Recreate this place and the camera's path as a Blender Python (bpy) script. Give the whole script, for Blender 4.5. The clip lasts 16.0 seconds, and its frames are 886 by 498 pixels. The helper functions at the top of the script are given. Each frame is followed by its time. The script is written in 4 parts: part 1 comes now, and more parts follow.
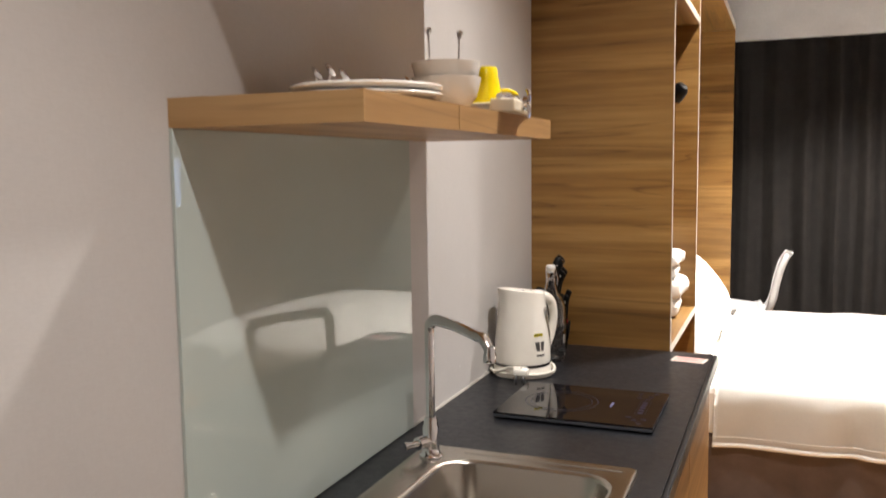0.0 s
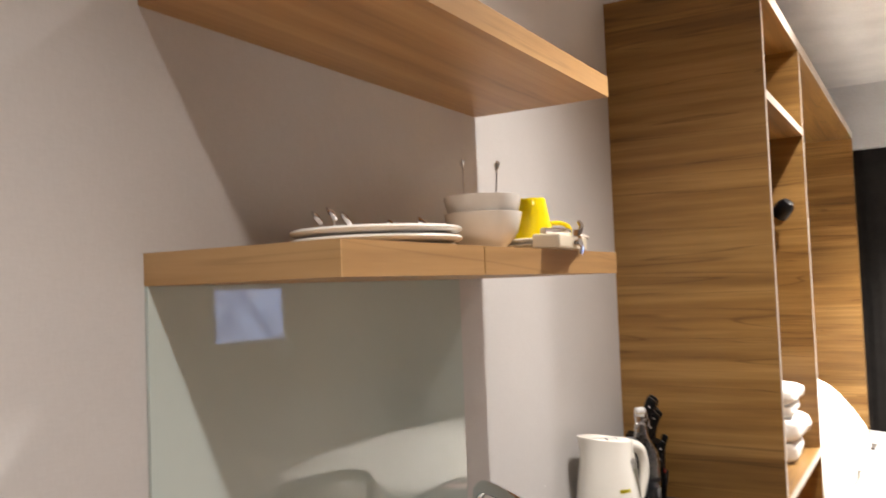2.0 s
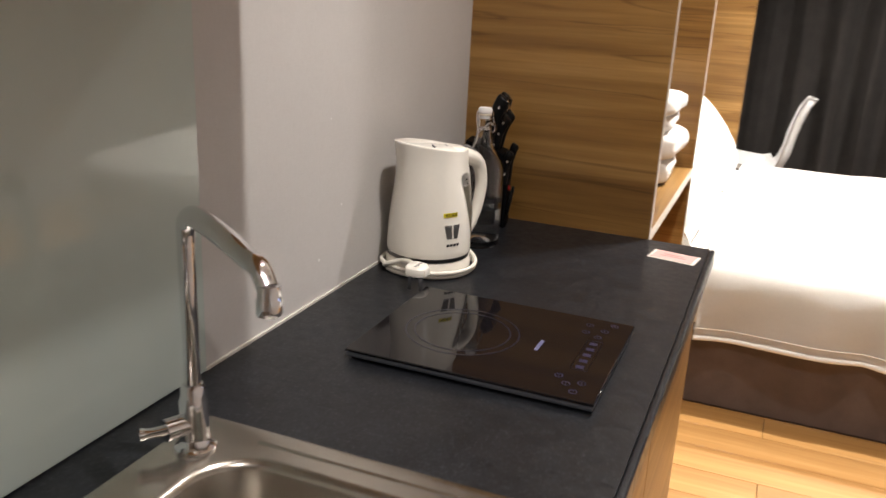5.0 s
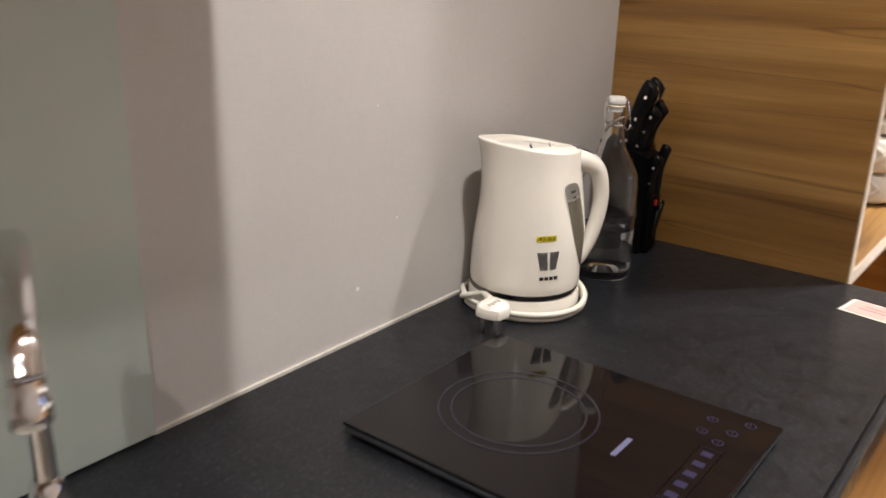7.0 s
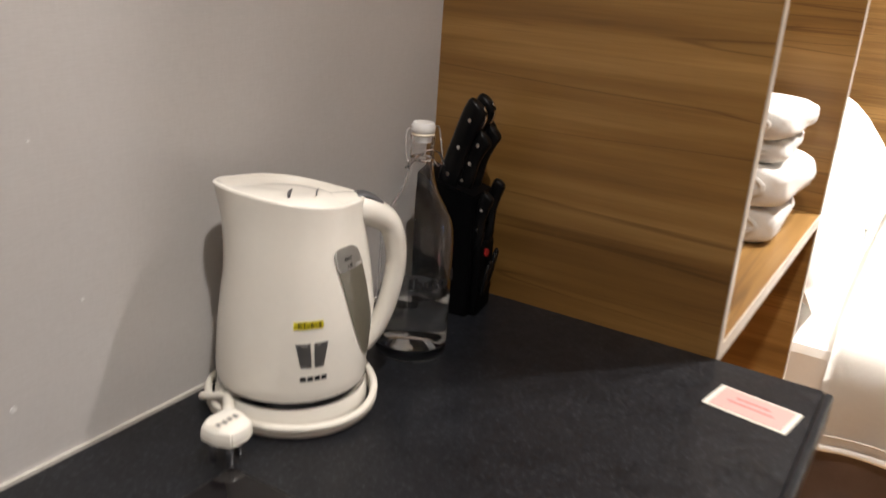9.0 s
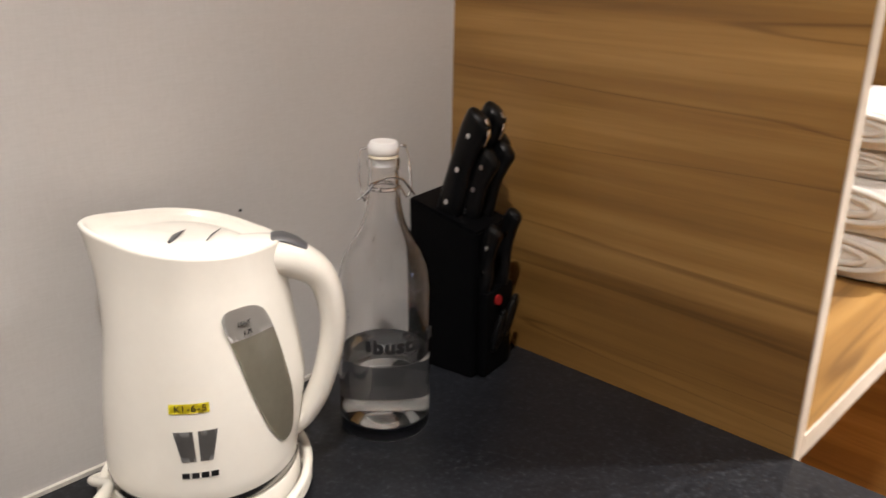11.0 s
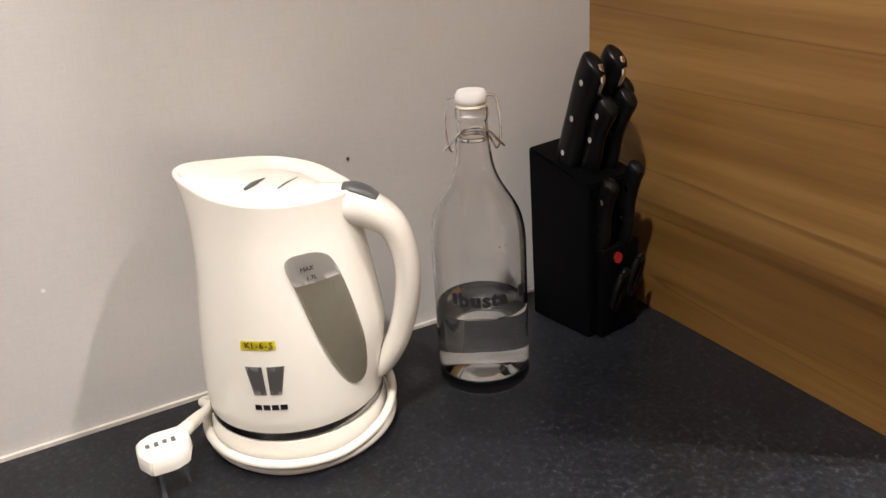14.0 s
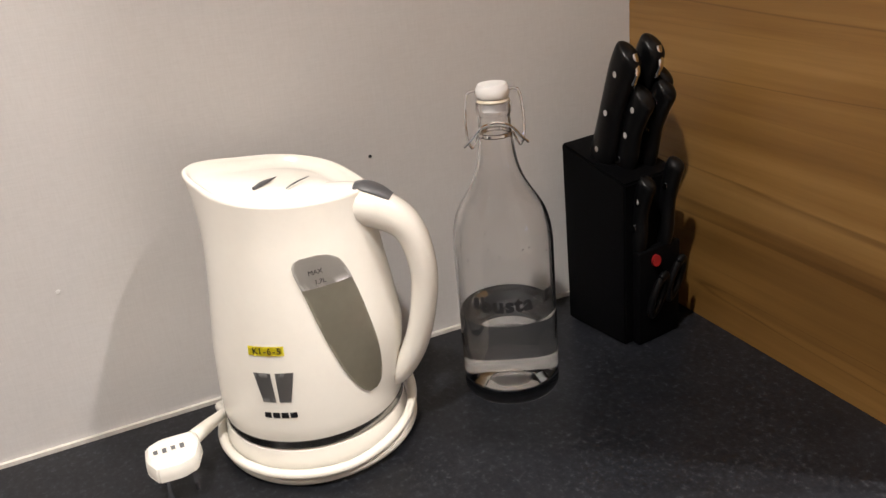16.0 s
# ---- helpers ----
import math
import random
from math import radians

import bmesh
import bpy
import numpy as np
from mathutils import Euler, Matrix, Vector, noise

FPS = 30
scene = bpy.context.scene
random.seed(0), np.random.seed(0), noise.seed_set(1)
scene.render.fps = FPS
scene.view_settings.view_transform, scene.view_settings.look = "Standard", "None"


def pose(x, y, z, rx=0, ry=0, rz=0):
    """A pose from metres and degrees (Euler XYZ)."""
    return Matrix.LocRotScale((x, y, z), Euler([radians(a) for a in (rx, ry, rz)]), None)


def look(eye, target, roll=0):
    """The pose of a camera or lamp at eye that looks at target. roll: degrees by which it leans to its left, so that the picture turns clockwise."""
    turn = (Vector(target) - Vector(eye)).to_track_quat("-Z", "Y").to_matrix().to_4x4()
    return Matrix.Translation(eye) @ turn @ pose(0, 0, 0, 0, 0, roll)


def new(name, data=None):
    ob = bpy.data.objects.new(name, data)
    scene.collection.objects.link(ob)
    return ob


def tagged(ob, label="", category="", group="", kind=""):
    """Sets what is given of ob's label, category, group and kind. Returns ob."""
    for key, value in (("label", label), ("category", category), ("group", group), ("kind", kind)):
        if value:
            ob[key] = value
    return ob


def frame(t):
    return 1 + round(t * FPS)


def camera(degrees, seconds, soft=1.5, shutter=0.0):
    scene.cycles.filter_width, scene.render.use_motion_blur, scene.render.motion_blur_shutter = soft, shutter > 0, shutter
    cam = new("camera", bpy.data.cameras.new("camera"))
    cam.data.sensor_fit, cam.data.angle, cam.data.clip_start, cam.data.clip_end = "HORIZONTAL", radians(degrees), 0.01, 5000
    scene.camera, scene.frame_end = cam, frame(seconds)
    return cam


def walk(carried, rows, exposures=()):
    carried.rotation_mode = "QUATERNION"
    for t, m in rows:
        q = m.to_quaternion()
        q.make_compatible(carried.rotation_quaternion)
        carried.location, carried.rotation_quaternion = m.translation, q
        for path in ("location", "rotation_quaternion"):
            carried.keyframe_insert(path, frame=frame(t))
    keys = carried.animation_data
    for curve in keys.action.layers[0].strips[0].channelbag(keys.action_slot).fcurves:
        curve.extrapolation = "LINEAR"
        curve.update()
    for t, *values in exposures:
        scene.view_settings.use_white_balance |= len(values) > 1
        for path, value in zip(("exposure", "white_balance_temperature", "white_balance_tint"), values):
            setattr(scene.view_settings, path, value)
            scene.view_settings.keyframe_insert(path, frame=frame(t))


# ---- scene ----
cam = camera(55.4, 16.0, shutter=0.8)
PATH = [
    (0, (-0.02, -0.004, 1.487), (-0.767, 1.84, 1.289), -0.7),
    (0.5, (-0.01, 0.082, 1.479), (-0.812, 1.898, 1.239), -2.4),
    (1, (0.058, 0.187, 1.518), (-0.997, 1.886, 1.497), -3.8),
    (1.5, (0.064, 0.212, 1.521), (-1.007, 1.895, 1.658), -3.5),
    (2, (0.03, 0.221, 1.526), (-0.968, 1.952, 1.617), -2.2),
    (2.5, (0.015, 0.243, 1.512), (-0.914, 2.014, 1.473), -2.2),
    (3, (0.039, 0.306, 1.463), (-0.837, 2.081, 1.174), -3.0),
    (3.5, (0.027, 0.374, 1.456), (-0.801, 2.157, 1.088), -2.7),
    (4, (-0.083, 0.519, 1.448), (-0.687, 2.356, 0.936), 0.9),
    (6.3, (-0.121, 1.108, 1.384), (-1.001, 2.775, 0.715), 5.4),
    (6.5, (-0.129, 1.133, 1.376), (-1.04, 2.788, 0.72), 5.0),
    (7, (-0.083, 1.267, 1.376), (-1.234, 2.767, 0.725), 1.6),
    (7.5, (-0.059, 1.367, 1.369), (-1.274, 2.817, 0.719), -0.1),
    (8, (-0.037, 1.424, 1.366), (-1.185, 2.944, 0.758), -1.1),
    (8.5, (-0.073, 1.511, 1.365), (-1.129, 3.094, 0.752), 1.3),
    (9, (-0.149, 1.645, 1.372), (-1.109, 3.267, 0.703), 4.1),
    (9.2, (-0.169, 1.679, 1.367), (-1.173, 3.28, 0.715), 3.5),
    (11.3, (-0.116, 1.976, 1.353), (-1.499, 3.23, 0.637), 0.6),
    (11.5, (-0.113, 1.99, 1.354), (-1.581, 3.125, 0.608), 0.1),
    (12, (-0.065, 2.034, 1.354), (-1.647, 2.965, 0.561), -0.4),
    (12.5, (-0.027, 2.086, 1.347), (-1.666, 2.893, 0.533), -3.5),
    (13, (-0.033, 2.088, 1.35), (-1.656, 2.927, 0.537), -2.2),
    (13.5, (-0.038, 2.082, 1.355), (-1.689, 2.88, 0.556), -3.3),
    (14, (-0.033, 2.091, 1.352), (-1.662, 2.935, 0.554), -4.0),
    (14.5, (-0.037, 2.092, 1.354), (-1.678, 2.904, 0.549), -4.3),
    (15, (-0.035, 2.096, 1.347), (-1.665, 2.941, 0.555), -4.9),
    (15.5, (-0.034, 2.12, 1.344), (-1.67, 2.955, 0.553), -4.0),
    (15.9, (-0.0455, 2.1445, 1.3393), (-1.7415, 2.845, 0.5453), -5.7),
    (16, (-0.046, 2.146, 1.339), (-1.745, 2.839, 0.545), -5.8),
]
walk(cam, [(t, look(eye, target, roll)) for t, eye, target, roll in PATH],
     exposures=[(0, 0.03), (2, 0.20), (3.0, 0.05), (4.0, -0.2), (6.5, -0.1), (7.0, -0.06), (7.5, 0.15), (8, -0.15), (9.2, -0.33), (11.3, 0.14), (12.0, 0.08), (12.5, 0.27), (15, 0.27), (16, 0.2)])
# ---- world and lights ----
world = bpy.data.worlds.new("night")
scene.world = world
world.use_nodes = True
world.node_tree.nodes["Background"].inputs[0].default_value = (0.5, 0.6, 0.9, 1)
world.node_tree.nodes["Background"].inputs[1].default_value = 0.02

CEIL = 2.70
WARM = (1.0, 0.943, 0.890)


def spot(name, at, target, watts, degrees, blend=0.6, size=0.03, colour=WARM):
    lamp = bpy.data.lights.new(name, "SPOT")
    lamp.energy, lamp.spot_size, lamp.spot_blend, lamp.shadow_soft_size, lamp.color = watts, radians(degrees), blend, size, colour
    ob = new(name, lamp)
    ob.matrix_world = look(at, target)
    return ob


for lx, ly, w, cone in ((0.15, 0.42, 128, 116), (-0.02, 1.80, 130, 122), (0.03, 3.12, 130, 124)):
    spot("downlight_beam", (lx, ly, CEIL - 0.03), (lx - 0.02, ly + 0.001, 0), w, cone, 1.0)
for lx, ly, w in ((0.5, 4.1, 540), (0.5, 5.1, 540)):
    spot("bed_beam", (lx, ly, CEIL - 0.03), (lx, ly + 0.001, 0), w, 110, 0.8)


# ---- materials ----
def material(name, rough=0.5, metal=0.0, colour=(0.8, 0.8, 0.8)):
    m = bpy.data.materials.new(name)
    m.use_nodes = True
    b = m.node_tree.nodes["Principled BSDF"]
    b.inputs["Roughness"].default_value, b.inputs["Metallic"].default_value = rough, metal
    b.inputs["Base Color"].default_value = (*colour, 1)
    return m, m.node_tree, b


def node(tree, kind, **values):
    n = tree.nodes.new(kind)
    for key, value in values.items():
        n.inputs[key.replace("_", " ")].default_value = value
    return n


def ramp(tree, source, stops):
    n = tree.nodes.new("ShaderNodeValToRGB")
    el = n.color_ramp.elements
    while len(el) < len(stops):
        el.new(0.5)
    for e, (p, c) in zip(el, stops):
        e.position, e.color = p, (*c, 1)
    tree.links.new(source, n.inputs[0])
    return n.outputs[0]


def mapped(tree, scale, kind="Object", move=(0, 0, 0)):
    c = tree.nodes.new("ShaderNodeTexCoord")
    m = tree.nodes.new("ShaderNodeMapping")
    m.inputs["Scale"].default_value, m.inputs["Location"].default_value = scale, move
    tree.links.new(c.outputs[kind], m.inputs["Vector"])
    return m.outputs[0]


def noisy(tree, vector, scale, detail=4.0, rough=0.55):
    n = node(tree, "ShaderNodeTexNoise", Scale=scale, Detail=detail, Roughness=rough)
    tree.links.new(vector, n.inputs["Vector"])
    return n.outputs[0]


def bumped(tree, b, height, strength, distance=0.002):
    n = node(tree, "ShaderNodeBump", Strength=strength, Distance=distance)
    tree.links.new(height, n.inputs["Height"])
    tree.links.new(n.outputs[0], b.inputs["Normal"])


def mix(tree, a, b_, fac, kind="MULTIPLY"):
    n = tree.nodes.new("ShaderNodeMixRGB")
    n.blend_type = kind
    for socket, value in ((n.inputs[0], fac), (n.inputs[1], a), (n.inputs[2], b_)):
        if hasattr(value, "is_linked"):
            tree.links.new(value, socket)
        else:
            socket.default_value = value if isinstance(value, (int, float)) else (*value, 1)
    return n.outputs[0]


def plain(name, colour, rough=0.5, metal=0.0, vary=0.12, scale=30, bump=0.05, coat=0.0):
    """A surface with slight mottling at two scales and a fine relief."""
    m, t, b = material(name, rough, metal, colour)
    v = mapped(t, (1, 1, 1))
    lo, hi = 1 - vary, 1 + vary * 0.3
    big = ramp(t, noisy(t, v, scale * 0.2), [(0.3, (lo, lo, lo)), (0.7, (hi, hi, hi))])
    fine = ramp(t, noisy(t, v, scale * 4), [(0.3, (lo, lo, lo)), (0.7, (hi, hi, hi))])
    t.links.new(mix(t, mix(t, colour, big, 1.0), fine, 0.5), b.inputs["Base Color"])
    if bump:
        bumped(t, b, noisy(t, v, scale * 10), bump)
    b.inputs["Coat Weight"].default_value = coat
    return m


def wood(name, along, tones, rough=0.42, board=0.0, across=2, seed=0.0, veins=0.6):
    """Veneer whose grain runs along one axis; board: height of the strips that shift in tone."""
    m, t, b = material(name, rough)
    s = [22.0, 22.0, 22.0]
    s[along] = 0.9
    v = mapped(t, s, move=(seed, seed * 1.7, seed * 0.6))
    warp = noisy(t, mapped(t, (1.2, 1.2, 1.2)), 2.0, 2)
    base = noisy(t, v, 1.0, 6, 0.62)
    col = ramp(t, base, [(0.30, tones[0]), (0.48, tones[1]), (0.66, tones[2])])
    s2 = [13.0, 13.0, 13.0]
    s2[along] = 0.42
    v2 = mapped(t, s2, move=(seed + 3, 1, 2))
    vein = node(t, "ShaderNodeTexNoise", Scale=1.0, Detail=3.0, Distortion=0.9)
    t.links.new(v2, vein.inputs["Vector"])
    dark = ramp(t, vein.outputs[0], [(0.478, (1, 1, 1)), (0.49, (0.34, 0.27, 0.20)), (0.502, (1, 1, 1))])
    col = mix(t, col, dark, veins)
    s3 = [34.0, 34.0, 34.0]
    s3[along] = 0.55
    line = node(t, "ShaderNodeTexNoise", Scale=1.0, Detail=2.0, Distortion=0.5)
    t.links.new(mapped(t, s3, move=(seed * 2, 3, seed)), line.inputs["Vector"])
    thin = ramp(t, line.outputs[0], [(0.440, (1, 1, 1)), (0.449, (0.55, 0.48, 0.40)), (0.458, (1, 1, 1))])
    col = mix(t, col, thin, veins * 0.5)
    broad = ramp(t, noisy(t, mapped(t, [k * 0.25 for k in s2], move=(seed, 5, 1)), 1.0, 2), [(0.3, (0.72, 0.70, 0.68)), (0.7, (1.12, 1.1, 1.08))])
    col = mix(t, col, broad, 0.8)
    if board:
        sep = t.nodes.new("ShaderNodeSeparateXYZ")
        c = t.nodes.new("ShaderNodeTexCoord")
        t.links.new(c.outputs["Object"], sep.inputs[0])
        div = t.nodes.new("ShaderNodeMath")
        div.operation = "DIVIDE"
        div.inputs[1].default_value = board
        t.links.new(sep.outputs[across], div.inputs[0])
        low = t.nodes.new("ShaderNodeMath")
        low.operation = "FLOOR"
        t.links.new(div.outputs[0], low.inputs[0])
        white = t.nodes.new("ShaderNodeTexWhiteNoise")
        white.noise_dimensions = "1D"
        t.links.new(low.outputs[0], white.inputs["W"])
        tone = ramp(t, white.outputs["Value"], [(0.0, (0.86, 0.84, 0.81)), (1.0, (1.10, 1.08, 1.05))])
        col = mix(t, col, tone, 0.9)
    t.links.new(col, b.inputs["Base Color"])
    bumped(t, b, base, 0.06, 0.001)
    return m


WALL, t_, b_ = material("linen_wallpaper", 0.75)
weave_a = noisy(t_, mapped(t_, (60, 90, 900)), 1.0, 3)
weave_b = noisy(t_, mapped(t_, (900, 900, 70)), 1.0, 3)
patch = noisy(t_, mapped(t_, (2, 2, 2)), 1.0, 4)
thread = mix(t_, weave_a, weave_b, 0.5, "MIX")
col_ = ramp(t_, thread, [(0.35, (0.525, 0.503, 0.487)), (0.65, (0.568, 0.547, 0.532))])
col_ = mix(t_, col_, ramp(t_, patch, [(0.3, (0.93, 0.93, 0.93)), (0.7, (1.03, 1.03, 1.03))]), 1.0)
t_.links.new(col_, b_.inputs["Base Color"])
bumped(t_, b_, thread, 0.10, 0.0010)

PAINT = plain("white_ceiling_paint", (0.78, 0.77, 0.75), 0.8, scale=20)
GREYPAINT = plain("grey_paint", (0.60, 0.60, 0.60), 0.8, scale=20)
TEAK = ((0.160, 0.080, 0.020), (0.250, 0.134, 0.036), (0.370, 0.215, 0.070))
PANEL = wood("teak_veneer_crosswise", 0, TEAK, 0.4, board=0.21, seed=4.0)
TEAKY = wood("teak_veneer_lengthwise", 1, TEAK, 0.4, board=0.21, seed=7.0)
TEAKF = wood("teak_veneer_flat", 1, TEAK, 0.4, board=0.13, across=0, seed=9.0)
OAK = ((0.28, 0.155, 0.058), (0.40, 0.235, 0.095), (0.48, 0.30, 0.135))
SHELFEND = wood("light_teak_crosswise", 0, OAK, 0.45, seed=6.0, veins=0.3)
SHELFWOOD = wood("light_teak_shelf", 1, OAK, 0.45, board=0.09, across=0, seed=2.0, veins=0.35)
EDGE = plain("pale_edge_band", (0.62, 0.55, 0.46), 0.5)

TOP, t_, b_ = material("charcoal_laminate", 0.33)
b_.inputs["Specular IOR Level"].default_value = 0.36
v_ = mapped(t_, (1, 1, 1))
speck = ramp(t_, noisy(t_, v_, 170, 4, 0.75), [(0.38, (0.004, 0.0045, 0.006)), (0.56, (0.011, 0.012, 0.015)), (0.70, (0.044, 0.046, 0.052))])
cloud = ramp(t_, noisy(t_, v_, 22, 4), [(0.3, (0.70, 0.70, 0.72)), (0.7, (1.25, 1.25, 1.25))])
t_.links.new(mix(t_, speck, cloud, 1.0), b_.inputs["Base Color"])
t_.links.new(ramp(t_, noisy(t_, v_, 60, 4), [(0.3, (0.30, 0.30, 0.30)), (0.7, (0.42, 0.42, 0.42))]), b_.inputs["Roughness"])
bumped(t_, b_, noisy(t_, v_, 320, 3), 0.06, 0.0008)

GLASSBACK, t_, b_ = material("pale_green_back_painted_glass", 0.03, 0, (0.40, 0.45, 0.42))
b_.inputs["IOR"].default_value = 1.5
t_.links.new(mix(t_, (0.50, 0.570, 0.540), ramp(t_, noisy(t_, mapped(t_, (3, 3, 3)), 1.0), [(0.3, (0.95, 0.95, 0.95)), (0.7, (1.02, 1.02, 1.02))]), 1.0), b_.inputs["Base Color"])

STEEL, t_, b_ = material("brushed_stainless_steel", 0.24, 1.0, (0.47, 0.44, 0.395))
brush = noisy(t_, mapped(t_, (35, 35, 35)), 1.0, 3)
t_.links.new(ramp(t_, brush, [(0.3, (0.225, 0.225, 0.225)), (0.7, (0.25, 0.25, 0.25))]), b_.inputs["Roughness"])
DARKCHROME = plain("dark_chrome", (0.22, 0.21, 0.20), 0.12, 1.0, vary=0.05, bump=0)
CHROME = plain("chrome", (0.80, 0.80, 0.82), 0.06, 1.0, vary=0.04, bump=0)
WHITE = plain("glossy_white_plastic", (0.86, 0.825, 0.75), 0.22, vary=0.03, bump=0.02)
CORD = plain("white_cord", (0.78, 0.74, 0.66), 0.4, vary=0.05)
GREYPL = plain("grey_plastic", (0.10, 0.10, 0.105), 0.4)
SMOKE = plain("smoked_water_gauge", (0.30, 0.275, 0.215), 0.12, vary=0.1, bump=0)
GAUGETOP = plain("frosted_gauge_top", (0.42, 0.40, 0.37), 0.25, vary=0.05, bump=0)
BLACK = plain("black_lacquered_wood", (0.0025, 0.0025, 0.003), 0.5, vary=0.3)
BLACK.node_tree.nodes["Principled BSDF"].inputs["Specular IOR Level"].default_value = 0.05
HANDLE = plain("black_handle_plastic", (0.0035, 0.0035, 0.004), 0.32, vary=0.2)
HANDLE.node_tree.nodes["Principled BSDF"].inputs["Specular IOR Level"].default_value = 0.22
HOBGLASS = plain("black_ceramic_glass", (0.006, 0.005, 0.006), 0.04, vary=0.1, bump=0)
HOBGLASS.node_tree.nodes["Principled BSDF"].inputs["Specular IOR Level"].default_value = 0.38
SILVER = plain("silver_hob_frame", (0.16, 0.17, 0.20), 0.35, 0.6)
KEYPRINT = plain("violet_key_print", (0.024, 0.022, 0.058), 0.3)
PRINT = plain("violet_grey_print", (0.012, 0.011, 0.022), 0.3)
CERAMIC = plain("white_glazed_ceramic", (0.80, 0.77, 0.72), 0.12, vary=0.03, bump=0)
YELLOW = plain("yellow_glazed_ceramic", (0.80, 0.60, 0.005), 0.15, vary=0.05, bump=0)
TOWEL = plain("white_terry_cloth", (0.82, 0.80, 0.76), 0.95, vary=0.12, scale=60, bump=0.8)
LINEN = plain("white_bed_linen", (0.84, 0.82, 0.78), 0.9, vary=0.04, scale=25, bump=0.15)
TAUPE = plain("taupe_upholstery", (0.115, 0.085, 0.075), 0.9, vary=0.2, scale=60, bump=0.4)
CURTAIN = plain("charcoal_curtain_cloth", (0.036, 0.031, 0.028), 0.92, vary=0.25, scale=60, bump=0.3)
SHELL = plain("white_chair_plastic", (0.82, 0.81, 0.80), 0.35, vary=0.03, bump=0)
PINK = plain("pink_card", (0.66, 0.34, 0.31), 0.5, vary=0.04)
IVORY = plain("ivory_paper", (0.75, 0.70, 0.62), 0.6, vary=0.05)
INK = plain("black_ink", (0.012, 0.012, 0.014), 0.5, vary=0.1)
LABEL = plain("yellow_tape", (0.72, 0.62, 0.02), 0.4, vary=0.05)
FADED = plain("faded_red_print", (0.55, 0.20, 0.19), 0.6)
RED = plain("red_plastic", (0.28, 0.012, 0.014), 0.35)
CAULK = plain("white_silicone", (0.62, 0.58, 0.53), 0.5, vary=0.25, scale=40)
RUBBER = plain("dark_rubber", (0.02, 0.02, 0.02), 0.7)
LEGWOOD = plain("beech_leg", (0.45, 0.29, 0.15), 0.5)
CREAM = plain("cream_plastic", (0.72, 0.64, 0.50), 0.3, vary=0.05)

GLASS, t_, b_ = material("clear_bottle_glass", 0.0, 0, (1.0, 1.0, 1.0))
b_.inputs["Transmission Weight"].default_value, b_.inputs["IOR"].default_value = 1.0, 1.45
WATER, t_, b_ = material("water", 0.0, 0, (0.97, 0.985, 0.98))
b_.inputs["Transmission Weight"].default_value, b_.inputs["IOR"].default_value = 1.0, 1.33


def glowing(name, colour, strength):
    m, t, b = material(name, 0.4, 0, (0.1, 0.1, 0.1))
    b.inputs["Emission Color"].default_value, b.inputs["Emission Strength"].default_value = (*colour, 1), strength
    return m


LAMP = glowing("lamp_glow", WARM, 70.0)


# ---- mesh helpers ----
def box(bm, x0, x1, y0, y1, z0, z1, bevel=0.0, seg=2, m=None):
    g = bmesh.ops.create_cube(bm, size=1, matrix=Matrix.Translation(((x0 + x1) / 2, (y0 + y1) / 2, (z0 + z1) / 2)) @ Matrix.Diagonal((x1 - x0, y1 - y0, z1 - z0, 1)))
    vs = g["verts"]
    if bevel:
        es = list({e for v in vs for e in v.link_edges})
        r = bmesh.ops.bevel(bm, geom=es, offset=bevel, segments=seg, profile=0.5, affect="EDGES")
        vs = list({v for f in r["faces"] for v in f.verts} | {v for v in vs if v.is_valid})
    if m is not None:
        bmesh.ops.transform(bm, matrix=m, verts=vs)
    return vs


def cyl(bm, r, z0, z1, at=(0, 0), n=24, r2=None, m=None):
    mm = Matrix.Translation((at[0], at[1], (z0 + z1) / 2))
    g = bmesh.ops.create_cone(bm, cap_ends=True, segments=n, radius1=r, radius2=r if r2 is None else r2, depth=z1 - z0, matrix=(m @ mm) if m is not None else mm)
    return g["verts"]


def lathe(bm, profile, n=40, at=(0, 0, 0), squash=1.0, close=True):
    """Turns a profile of (radius, height) about the vertical axis."""
    rings = []
    for r, z in profile:
        rings.append([bm.verts.new((at[0] + r * math.cos(2 * math.pi * k / n), at[1] + squash * r * math.sin(2 * math.pi * k / n), at[2] + z)) for k in range(n)])
    for a, b in zip(rings, rings[1:]):
        for k in range(n):
            bm.faces.new((a[k], a[(k + 1) % n], b[(k + 1) % n], b[k]))
    if close:
        bm.faces.new(rings[0][::-1])
        bm.faces.new(rings[-1])
    return rings


def smooth_path(points, steps=8):
    """A Catmull-Rom curve through points of any dimension."""
    p = [np.array(q, float) for q in points]
    p = [2 * p[0] - p[1]] + p + [2 * p[-1] - p[-2]]
    out = []
    for i in range(1, len(p) - 2):
        for k in range(steps):
            s = k / steps
            a, b, c, d = p[i - 1], p[i], p[i + 1], p[i + 2]
            out.append(0.5 * (2 * b + (c - a) * s + (2 * a - 5 * b + 4 * c - d) * s * s + (3 * b - a - 3 * c + d) * s ** 3))
    out.append(p[-2])
    return out


